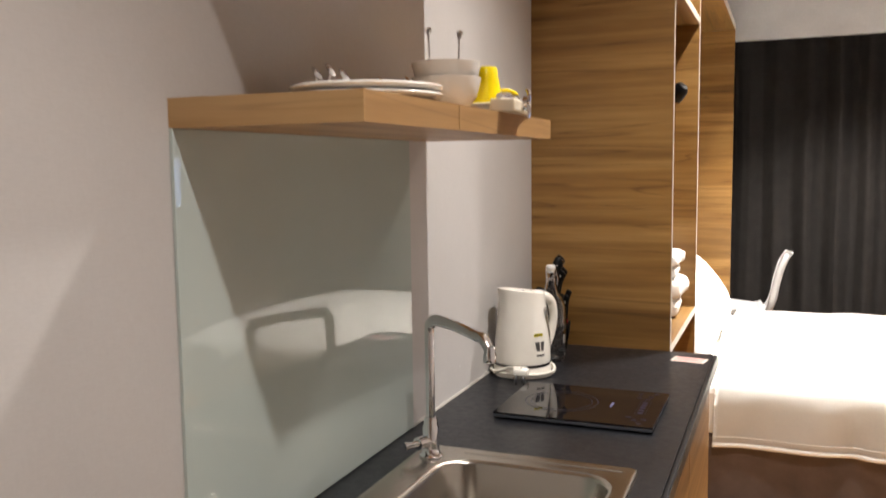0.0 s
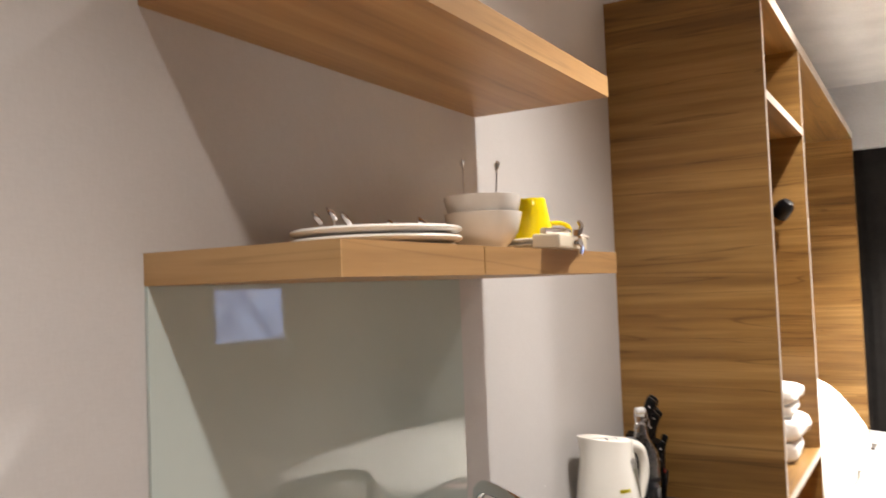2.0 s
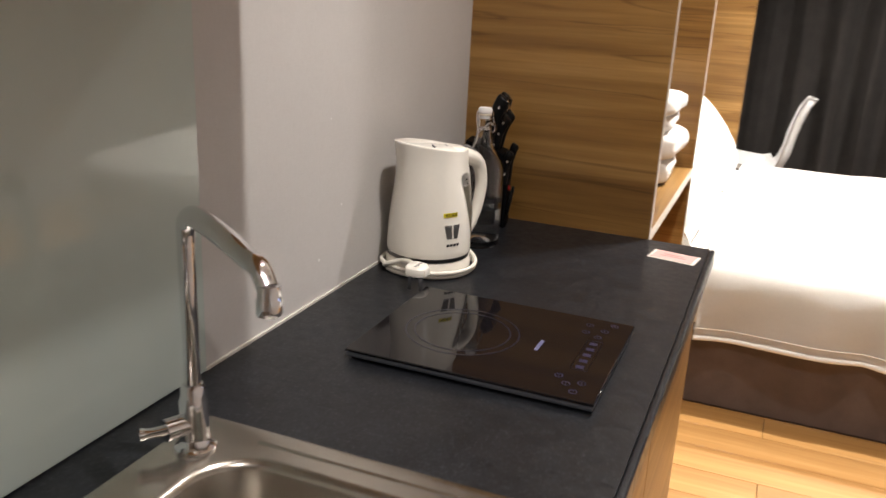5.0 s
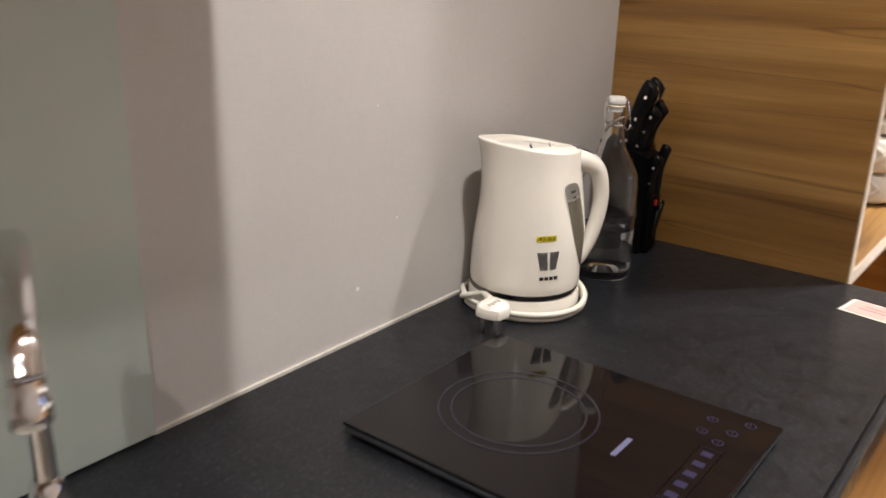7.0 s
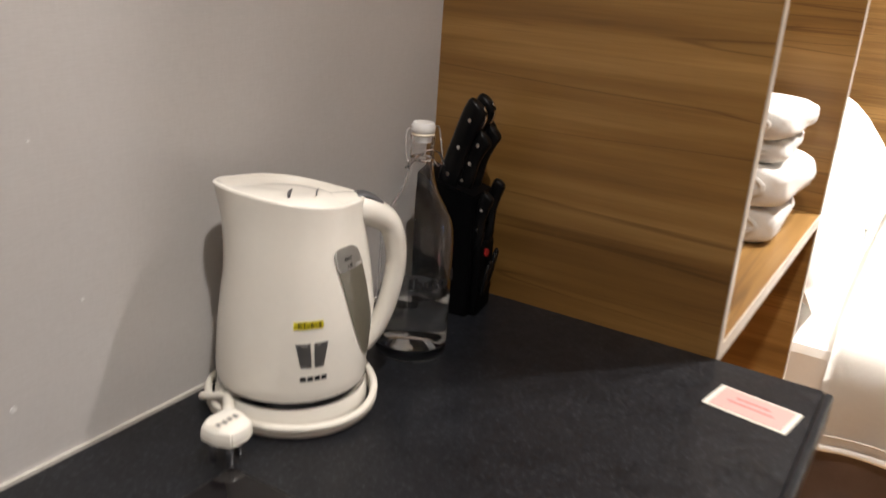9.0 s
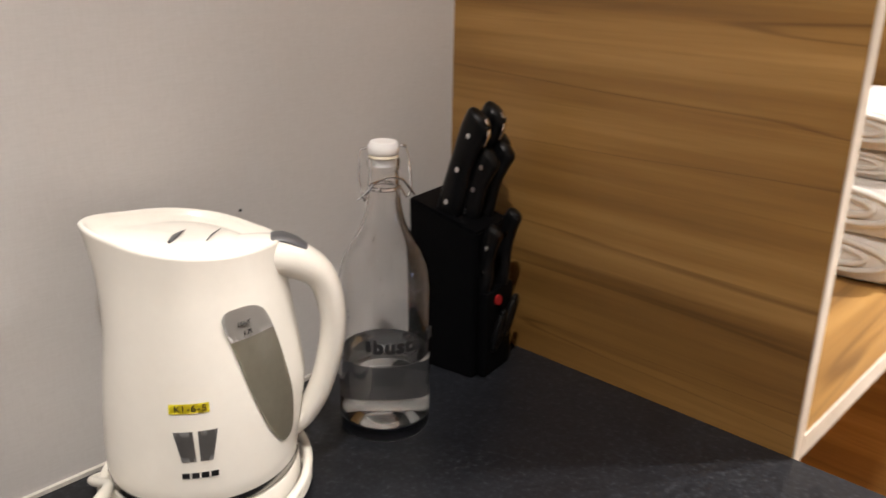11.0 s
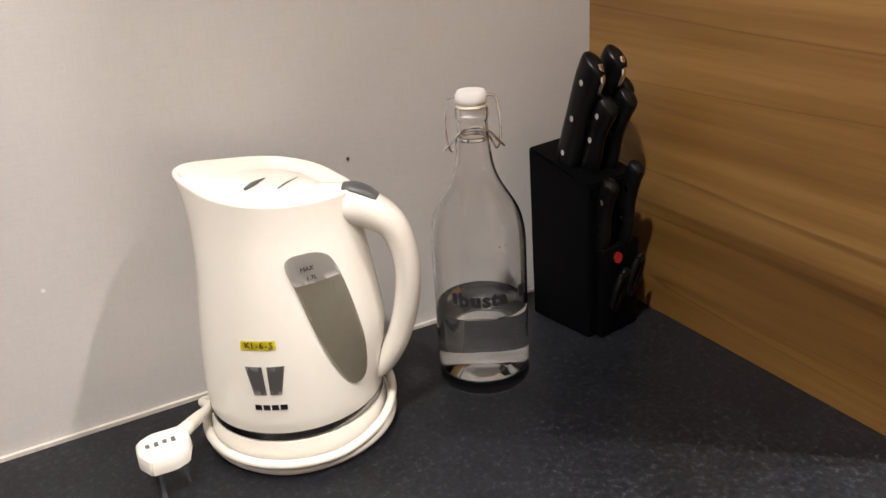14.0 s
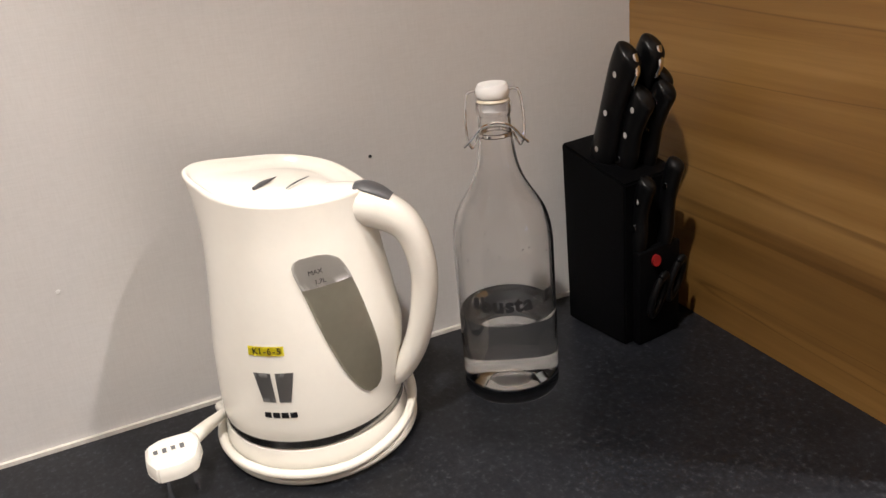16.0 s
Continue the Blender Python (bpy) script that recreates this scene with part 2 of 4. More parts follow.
def tube(bm, points, radius, n=10, steps=8, flat=1.0, side=None):
    """A tube along a smooth path; radius: a number or one for each point; flat: how its width relates to its depth."""
    rad = [radius] * len(points) if isinstance(radius, (int, float)) else radius
    path = smooth_path([(*p, r) for p, r in zip(points, rad)], steps)
    rings = []
    up = Vector(side) if side else None
    for i, q in enumerate(path):
        a, b = path[max(i - 1, 0)], path[min(i + 1, len(path) - 1)]
        d = Vector(b[:3] - a[:3]).normalized()
        if up is None:
            up = d.orthogonal()
        u = (up - d * up.dot(d)).normalized()
        w = d.cross(u)
        up = u
        c = Vector(q[:3])
        rings.append([bm.verts.new(c + float(q[3]) * (math.cos(2 * math.pi * k / n) * u * flat + math.sin(2 * math.pi * k / n) * w)) for k in range(n)])
    for a, b in zip(rings, rings[1:]):
        for k in range(n):
            bm.faces.new((a[k], a[(k + 1) % n], b[(k + 1) % n], b[k]))
    bm.faces.new(rings[0][::-1])
    bm.faces.new(rings[-1])
    return rings


def mesh_of(name, bm, mat, smooth=True, angle=40, flat=False):
    bmesh.ops.recalc_face_normals(bm, faces=bm.faces)
    for f in bm.faces:
        f.smooth = smooth and not (flat and max(abs(c) for c in f.normal) > 0.999)
    for e in bm.edges:
        e.smooth = len(e.link_faces) != 2 or e.calc_face_angle(0) < radians(angle)
    me = bpy.data.meshes.new(name)
    bm.to_mesh(me)
    bm.free()
    me.materials.append(mat)
    return me


def part(name, bm, mat, parent=None, label="", smooth=True, angle=40, flat=False):
    ob = new(name, mesh_of(name, bm, mat, smooth, angle, flat))
    if parent is not None:
        ob.parent = parent
        ob.matrix_parent_inverse = Matrix.Identity(4)
    if label:
        ob["label"] = label
    return ob


def thing(name, at, label, category, group="", turn=0):
    ob = new(name)
    ob.empty_display_size = 0.05
    ob.matrix_world = pose(*at, 0, 0, turn)
    return tagged(ob, label, category, group)


def boxpart(name, mat, parent, x0, x1, y0, y1, z0, z1, bevel=0.0, label=""):
    bm = bmesh.new()
    box(bm, x0, x1, y0, y1, z0, z1, bevel)
    return part(name, bm, mat, parent, label, flat=True)


def structure(name, mat, x0, x1, y0, y1, z0, z1, label="", category="", bevel=0.0):
    bm = bmesh.new()
    box(bm, x0, x1, y0, y1, z0, z1, bevel)
    return tagged(part(name, bm, mat, flat=True), label, category, "", "structure")


def writing(name, text, size, mat, parent, m, label="", squeeze=1.0, depth=0.0002, bold=0.0):
    """Letters in the built-in font as a mesh, standing in the plane that m gives."""
    cu = bpy.data.curves.new(name, "FONT")
    cu.body, cu.size, cu.extrude, cu.align_x, cu.align_y = text, size, depth, "CENTER", "CENTER"
    cu.resolution_u, cu.offset = 3, bold
    tmp = bpy.data.objects.new(name, cu)
    scene.collection.objects.link(tmp)
    me = bpy.data.meshes.new_from_object(tmp.evaluated_get(bpy.context.evaluated_depsgraph_get()))
    bpy.data.objects.remove(tmp)
    me.transform(m @ Matrix.Diagonal((squeeze, 1, 1, 1)))
    me.materials.clear()
    me.materials.append(mat)
    ob = new(name, me)
    if parent is not None:
        ob.parent = parent
        ob.matrix_parent_inverse = Matrix.Identity(4)
    if label:
        ob["label"] = label
    return ob


# ---- the room ----
WX = -0.793         # face of the kitchen wall
PY = 2.686          # face of the wooden end panel
PX = -0.341         # front of the tall unit
CX = -0.198         # front of the worktop
ZT = 0.894          # top of the worktop
N = 6.4
wall_west = structure("wall_west", WALL, WX - 0.12, WX, -1.5, N + 0.12, 0, CEIL, "warm grey linen-textured wallpaper", "wall")
for my, mz, mr, mm_ in ((2.385, 1.105, 0.0016, INK), (2.012, 0.965, 0.0028, PAINT), (2.088, 1.046, 0.0018, PAINT), (2.05, 1.20, 0.0014, PAINT)):
    bm = bmesh.new()
    cyl(bm, mr, 0, 0.0008, n=14, m=pose(WX, my, mz, 0, 90, 0))
    part("wall_speck", bm, mm_, wall_west)
structure("wall_south", WALL, WX, 2.6, -1.62, -1.5, 0, CEIL, "warm grey linen-textured wallpaper", "wall")
structure("wall_east", WALL, 2.6, 2.72, -1.5, N + 0.12, 0, CEIL, "warm grey linen-textured wallpaper", "wall")
structure("wall_north", PAINT, WX, 2.6, N, N + 0.12, 0, CEIL, "plain wall behind the curtain", "wall")
structure("wall_bathroom", WALL, 1.0, 2.6, -1.5, 2.45, 0, CEIL, "warm grey wallpapered wall", "wall")
structure("ceiling", PAINT, WX - 0.12, 2.72, -1.62, N + 0.12, CEIL, CEIL + 0.1, "matt white ceiling", "ceiling")
structure("curtain_bulkhead", GREYPAINT, WX, 2.6, 6.1, 6.18, 2.297, CEIL, "pale grey bulkhead above the curtain", "bulkhead")
structure("silicone_joint", CAULK, WX, WX + 0.004, 1.70, PY, ZT, ZT + 0.004, "pale silicone joint along the worktop", "trim")

# curtain
def curtain():
    bm = bmesh.new()
    rng = random.Random(3)
    cols, x = [], WX + 0.02
    phase = 0.0
    while x < 2.58:
        phase += rng.uniform(0.28, 0.55)
        amp = 0.030 + 0.016 * math.sin(x * 5.1) + rng.uniform(-0.006, 0.006)
        cols.append((x, 6.27 + amp * math.sin(phase)))
        x += 0.013
    zs = [0.02, 0.3, 0.7, 1.1, 1.5, 1.9, 2.2, 2.45]
    grid = [[bm.verts.new((cx + 0.006 * math.sin(3 * z + cx * 9), 6.27 + (cy - 6.27) * (1.15 - 0.25 * z / 2.45), z)) for cx, cy in cols] for z in zs]
    for a, b in zip(grid, grid[1:]):
        for k in range(len(cols) - 1):
            bm.faces.new((a[k], a[k + 1], b[k + 1], b[k]))
    bmesh.ops.solidify(bm, geom=list(bm.faces), thickness=0.003)
    return tagged(part("curtain", bm, CURTAIN, angle=80), "charcoal full-length curtain drawn in deep folds", "curtain")


curtain()

# ---- tall teak unit ----
unit = thing("niche_unit", (0, 0, 0), "tall teak veneer unit with open niches", "shelf unit")
H = 2.372
boxpart("end_panel", PANEL, unit, WX, PX - 0.002, PY, PY + 0.02, 0, H, 0.0)
boxpart("edge_band", EDGE, unit, PX - 0.0018, PX, PY + 0.001, PY + 0.019, 0.0, H, 0.0, "pale edge band")
PO = 3.48
boxpart("post_panel", PANEL, unit, WX + 0.02, PX - 0.002, PO, PO + 0.02, 0, H - 0.04)
boxpart("post_edge", EDGE, unit, PX - 0.0018, PX, PO + 0.001, PO + 0.019, 0.0, H - 0.04, 0.0, "pale edge band")
boxpart("back_panel", PANEL, unit, WX, WX + 0.018, PY + 0.02, 5.85, 0, H - 0.04)
boxpart("top_panel", TEAKF, unit, WX, PX - 0.002, PY + 0.02, 5.87, H - 0.04, H)
boxpart("top_edge", EDGE, unit, PX - 0.0018, PX, PY + 0.02, 5.87, H - 0.04, H, 0.0, "pale edge band")
for z in (0.885, 2.020):
    boxpart("niche_shelf", TEAKF, unit, WX + 0.02, PX - 0.002, PY + 0.02, PO, z, z + 0.025)
    boxpart("shelf_edge", EDGE, unit, PX - 0.0018, PX, PY + 0.02, PO, z, z + 0.025, 0.0, "pale edge band")
boxpart("far_panel", PANEL, unit, WX + 0.02, PX, 5.85, 5.87, 0, H - 0.04)

# ---- shelves above the sink ----
def wall_shelf(z):
    s = thing("wall_shelf", (0, 0, 0), "thick floating teak shelf fixed to the wall", "shelf", "floating shelves")
    boxpart("board", SHELFWOOD, s, WX, -0.499, 0.925, 1.804, z, z + 0.04)
    boxpart("front_fascia", SHELFWOOD, s, -0.499, -0.497, 0.925, 1.804, z, z + 0.04)
    boxpart("end_fascia", SHELFEND, s, WX, -0.497, 0.923, 0.925, z, z + 0.04)
    boxpart("end_fascia", SHELFEND, s, WX, -0.497, 1.804, 1.806, z, z + 0.04)
    if z < 1.6:
        boxpart("joint", TEAKY, s, -0.4985, -0.4965, 1.247, 1.251, z + 0.002, z + 0.0385, 0.0, "dark butt joint")
    return s


wall_shelf(1.541)
wall_shelf(1.885)

# glass splashback
g_ = structure("splashback", GLASSBACK, WX, WX + 0.006, 0.923, 1.70, ZT + 0.002, 1.541, "pale green back-painted glass splashback", "splashback", 0.001)

# ---- worktop with sink cut-out ----
SX0, SX1, SY0, SY1 = -0.715, -0.264, 0.96, 1.600


def worktop():
    bm = bmesh.new()
    xs, ys = (WX, SX0 + 0.015, SX1 - 0.015, CX - 0.012), (0.90, SY0 + 0.015, SY1 - 0.015, PY)
    grid = [[bm.verts.new((x, y, ZT)) for y in ys] for x in xs]
    for i in range(3):
        for j in range(3):
            if (i, j) != (1, 1):
                bm.faces.new((grid[i][j], grid[i + 1][j], grid[i + 1][j + 1], grid[i][j + 1]))
    r = bmesh.ops.extrude_face_region(bm, geom=list(bm.faces))
    vs = [v for v in r["geom"] if isinstance(v, bmesh.types.BMVert)]
    bmesh.ops.translate(bm, verts=vs, vec=(0, 0, -0.038))
    w = thing("worktop", (0, 0, 0), "charcoal speckled laminate kitchen worktop", "worktop")
    part("slab", bm, TOP, w, flat=True)
    bm = bmesh.new()
    box(bm, CX - 0.012, CX, 0.90, PY, ZT - 0.038, ZT, 0.004, 3)
    part("front_edge", bm, TOP, w, "rounded front edge", flat=True)
    return w


worktop()


def base_cabinet(y0, y1):
    c = thing("base_cabinet", (0, 0, 0), "teak-fronted kitchen base cabinet under the worktop", "cabinet", "base cabinets")
    boxpart("carcass", TEAKY, c, WX + 0.01, CX - 0.045, y0, y1, 0.10, 0.66)
    boxpart("rail", TEAKY, c, CX - 0.065, CX - 0.045, y0, y1, 0.70, ZT - 0.038)
    boxpart("plinth", BLACK, c, WX + 0.01, CX - 0.09, y0, y1, 0.0, 0.10)
    boxpart("door", TEAKY, c, CX - 0.042, CX - 0.022, y0 + 0.002, y1 - 0.002, 0.11, 0.84, 0.001)
    return c


for y0, y1 in ((0.90, 1.49), (1.49, 2.09), (2.09, PY - 0.002)):
    base_cabinet(y0, y1)

# ---- ceiling downlights ----
def downlight(x, y):
    d = thing("downlight", (x, y, CEIL), "recessed round ceiling downlight, lit", "ceiling lamp", "recessed downlights")
    bm = bmesh.new()
    lathe(bm, [(0.034, 0.0), (0.034, -0.006), (0.048, -0.006), (0.050, 0.0)], 28, close=False)
    part("trim_ring", bm, PAINT, d, "white trim ring")
    bm = bmesh.new()
    cyl(bm, 0.033, -0.004, -0.001, n=24)
    part("lens", bm, LAMP, d, "glowing lens")
    return d


for lx, ly in ((0.15, 0.42), (-0.02, 1.80), (0.03, 3.12), (0.5, 4.1), (0.5, 5.1)):
    downlight(lx, ly)

# ---- bed ----
BX0, BX1, BY0, BY1 = WX + 0.03, 1.45, 3.75, 5.62


def rumpled(nx, ny, fx):
    """A sheet of nx by ny corners whose places fx(u, v) gives."""
    bm = bmesh.new()
    g = [[bm.verts.new(fx(i / (nx - 1), j / (ny - 1))) for j in range(ny)] for i in range(nx)]
    for i in range(nx - 1):
        for j in range(ny - 1):
            bm.faces.new((g[i][j], g[i + 1][j], g[i + 1][j + 1], g[i][j + 1]))
    return bm


def build_bed():
    bed = thing("bed", (0, 0, 0), "double bed with taupe upholstered base and mattress", "bed")
    boxpart("bed_base", TAUPE, bed, BX0, BX1, BY0, BY1, 0.0, 0.29, 0.012)
    boxpart("mattress", LINEN, bed, BX0, BX1 - 0.01, BY0 + 0.02, BY1 - 0.01, 0.29, 0.50, 0.05)
    duvet = thing("duvet", (0, 0, 0), "white cotton duvet hanging over the bed's side", "duvet")

    def at(u, v):
        x = -0.28 + u * (BX1 + 0.34)
        n1 = noise.noise((x * 2.2, v * 3.1, 1.3))
        n2 = noise.noise((x * 6.0, v * 8.0, 4.1))
        fold = (0.012 + 0.010 * n2) * math.sin(x * 17 + 4 * n1) * (1 - min(v / 0.22, 1))
        if v < 0.16:
            s = v / 0.16
            return (x + 0.02 * n2, BY0 - 0.035 + 0.012 * n1 - fold + 0.012 * s, 0.270 + 0.203 * s + 0.008 * math.sin(x * 3.2 + 1.0) * (1 - s))
        if v < 0.26:
            s = (v - 0.16) / 0.10 * math.pi / 2
            return (x + 0.01 * n2, BY0 - 0.023 + 0.12 * (1 - math.cos(s)), 0.473 + 0.085 * math.sin(s) + 0.008 * n2)
        s = (v - 0.26) / 0.74
        return (x, BY0 + 0.097 + s * (BY1 - BY0 - 0.10), 0.558 + 0.034 * math.sin(math.pi * s) + 0.020 * n1 + 0.010 * n2)

    bm = rumpled(90, 60, at)
    bmesh.ops.solidify(bm, geom=list(bm.faces), thickness=0.02)
    part("cover", bm, LINEN, duvet, angle=80)
    bm = bmesh.new()
    tube(bm, [at(i / 44, 0.0) for i in range(45)], 0.009, 8, 2)
    part("hem", bm, LINEN, duvet, "stitched hem", angle=80)
    bm = bmesh.new()
    tube(bm, [tuple(Vector(at(i / 44, 0.03)) - Vector((0, 0.006, 0))) for i in range(45)], 0.0022, 6, 2)
    part("hem_seam", bm, LINEN, duvet, "seam above the hem", angle=80)
    sheet = thing("bed_sheet", (0, 0, 0), "white sheet tucked round the mattress end", "bed sheet")
    boxpart("sheet_cloth", LINEN, sheet, BX0 + 0.002, -0.18, BY0 + 0.004, BY1, 0.30, 0.515, 0.03)


build_bed()


def pillow(at, lean, turn, size=(0.46, 0.70, 0.19)):
    p = thing("pillow", at, "plump white pillow propped against the headboard", "pillow", "pillows on the bed")
    n = 26
    bm = bmesh.new()
    tops = {}
    for side in (1, -1):
        for i in range(n + 1):
            for j in range(n + 1):
                u, v = 2 * i / n - 1, 2 * j / n - 1
                t = max((1 - abs(u) ** 2.6) * (1 - abs(v) ** 2.6), 0) ** 0.5
                if side < 0 and t == 0:
                    tops[-1, i, j] = tops[1, i, j]
                    continue
                pinch = 1 - 0.06 * (1 - u * u) * v * v - 0.06 * (1 - v * v) * u * u
                w = 0.008 * noise.noise((u * 3, v * 4, side + at[1]))
                tops[side, i, j] = bm.verts.new((u * size[0] / 2 * pinch, v * size[1] / 2 * pinch, side * (t * size[2] / 2 + w * t)))
    for side in (1, -1):
        for i in range(n):
            for j in range(n):
                q = [tops[side, i, j], tops[side, i + 1, j], tops[side, i + 1, j + 1], tops[side, i, j + 1]]
                bm.faces.new(q)
    bmesh.ops.transform(bm, matrix=pose(0, 0, 0, 0, lean, turn), verts=bm.verts)
    part("pillow_case", bm, LINEN, p, angle=80)
    return p


pillow((-0.60, 4.22, 0.75), 62, 0)
pillow((-0.60, 5.02, 0.75), 62, 3)
pillow((-0.45, 4.14, 0.775), 58, -2)
pillow((-0.44, 5.00, 0.765), 54, 2)


# ---- white shell chair behind the bed ----
def shell_chair(at, turn):
    c = thing("shell_chair", at, "white moulded plastic shell chair with wooden legs", "chair", turn=turn)
    prof = smooth_path([(0.235, 0.475), (0.20, 0.495), (0.08, 0.485), (-0.08, 0.475), (-0.155, 0.50), (-0.195, 0.58), (-0.215, 0.69), (-0.250, 0.82), (-0.290, 0.895)], 4)
    bm = bmesh.new()
    n = 16
    rows = []
    for k, (px, pz) in enumerate(prof):
        s = k / (len(prof) - 1)
        half = 0.225 - 0.03 * s if s < 0.45 else 0.205 * (1 - ((s - 0.45) / 0.62) ** 4)
        row = []
        for j in range(n + 1):
            v = 2 * j / n - 1
            curl = abs(v) ** 3
            row.append(bm.verts.new((px + (0.05 * curl if s > 0.4 else 0), half * v, pz + (0.055 * curl if s < 0.5 else 0.01 * curl))))
        rows.append(row)
    for a, b in zip(rows, rows[1:]):
        for j in range(n):
            bm.faces.new((a[j], a[j + 1], b[j + 1], b[j]))
    bmesh.ops.solidify(bm, geom=list(bm.faces), thickness=0.006)
    part("shell", bm, SHELL, c, angle=80)
    for sx in (1, -1):
        for sy in (1, -1):
            bm = bmesh.new()
            tube(bm, [(0.11 * sx, 0.10 * sy, 0.465), (0.17 * sx, 0.16 * sy, 0.2), (0.215 * sx, 0.205 * sy, 0.0)], [0.013, 0.014, 0.010], 10, 4)
            part("leg", bm, LEGWOOD, c, "beech leg")
    bm = bmesh.new()
    tube(bm, [(0.12, 0.11, 0.44), (0, 0, 0.40), (-0.12, -0.11, 0.44)], 0.004, 6, 4)
    tube(bm, [(-0.12, 0.11, 0.44), (0, 0, 0.395), (0.12, -0.11, 0.44)], 0.004, 6, 4)
    part("brace", bm, RUBBER, c, "black wire brace")
    return c


shell_chair((-0.245, 5.88, 0.0), 180)


# ---- television on the far wall ----
def television():
    tv = thing("television", (2.6, 4.68, 1.38), "wall-mounted television showing a pale blue picture", "television")
    boxpart("casing", HANDLE, tv, -0.05, -0.002, -0.36, 0.36, -0.20, 0.20, 0.006)
    bm = bmesh.new()
    box(bm, -0.053, -0.0505, -0.335, 0.335, -0.175, 0.185)
    m, t, b = material("television_picture", 0.3, 0, (0.02, 0.02, 0.02))
    shade = ramp(t, noisy(t, mapped(t, (1, 6, 6)), 1.0, 2), [(0.35, (0.16, 0.24, 0.50)), (0.62, (0.45, 0.58, 0.95))])
    t.links.new(shade, b.inputs["Emission Color"])
    b.inputs["Emission Strength"].default_value = 5.0
    part("screen", bm, m, tv, "glowing blue screen")


television()


# ---- induction hob ----
def induction_hob():
    x0, x1, y0, y1 = -0.640, -0.274, 1.828, 2.122
    h = thing("induction_hob", ((x0 + x1) / 2, (y0 + y1) / 2, ZT), "portable black glass induction hob on the worktop", "hob")
    a, b = (x1 - x0) / 2, (y1 - y0) / 2
    boxpart("frame", SILVER, h, -a, a, -b, b, 0.004, 0.012, 0.003, "silver frame")
    boxpart("glass_plate", HOBGLASS, h, -a - 0.001, a + 0.001, -b - 0.001, b + 0.001, 0.012, 0.0165, 0.0018, "black ceramic glass")
    for fx in (-1, 1):
        for fy in (-1, 1):
            bm = bmesh.new()
            cyl(bm, 0.012, 0, 0.0045, (fx * (a - 0.04), fy * (b - 0.04)), 16)
            part("rubber_foot", bm, RUBBER, h)
    z = 0.0167
    for r in (0.088, 0.074):
        bm = bmesh.new()
        lathe(bm, [(r - 0.0012, 0), (r + 0.0012, 0), (r + 0.0012, 0.00015), (r - 0.0012, 0.00015)], 48, (-0.055, -0.005, z), close=False)
        part("cooking_ring", bm, PRINT, h, "printed ring")
    # maker's mark: faint violet emission added so that it stands out from the glass
    bm = bmesh.new()
    box(bm, 0.064, 0.070, -0.020, 0.020, z, z + 0.0002)
    part("maker_mark", bm, glowing("violet_mark_glow", (0.16, 0.15, 0.75), 0.22), h, "violet maker's mark with a faint added glow")
    # touch panel: key outlines and dots
    bm = bmesh.new()
    for yy in (-0.055, 0.055):
        box(bm, 0.128, 0.1286, -0.055, 0.055, z, z + 0.00015)
        box(bm, 0.152, 0.1526, -0.055, 0.055, z, z + 0.00015)
        box(bm, 0.128, 0.1526, yy - 0.0003, yy + 0.0003, z, z + 0.00015)
    part("slider_outline", bm, KEYPRINT, h)
    for k in range(5):
        bm = bmesh.new()
        yy = -0.044 + k * 0.022
        box(bm, 0.134, 0.146, yy - 0.006, yy + 0.004, z, z + 0.00012)
        box(bm, 0.136, 0.144, yy - 0.004, yy + 0.002, z - 0.0001, z + 0.0002)
        part("slider_mark", bm, KEYPRINT, h)
    for cx, cy in ((0.118, 0.085), (0.118, 0.115), (0.140, 0.072), (0.145, 0.100), (0.155, 0.128), (0.120, -0.085), (0.135, -0.105), (0.155, -0.095), (0.150, -0.125)):
        bm = bmesh.new()
        lathe(bm, [(0.0048, 0), (0.0062, 0), (0.0062, 0.00015), (0.0048, 0.00015)], 18, (cx, cy, z), close=False)
        box(bm, cx - 0.0005, cx + 0.0005, cy - 0.002, cy + 0.003, z, z + 0.00015)
        part("touch_key", bm, KEYPRINT, h)
    return h


induction_hob()


# ---- sink and tap ----
def rounded(x0, x1, y0, y1, r, z, n=6):
    out = []
    for cx, cy, a0 in ((x1 - r, y1 - r, 0), (x0 + r, y1 - r, 90), (x0 + r, y0 + r, 180), (x1 - r, y0 + r, 270)):
        for k in range(n + 1):
            a = radians(a0 + 90 * k / n)
            out.append((cx + r * math.cos(a), cy + r * math.sin(a), z))
    return out


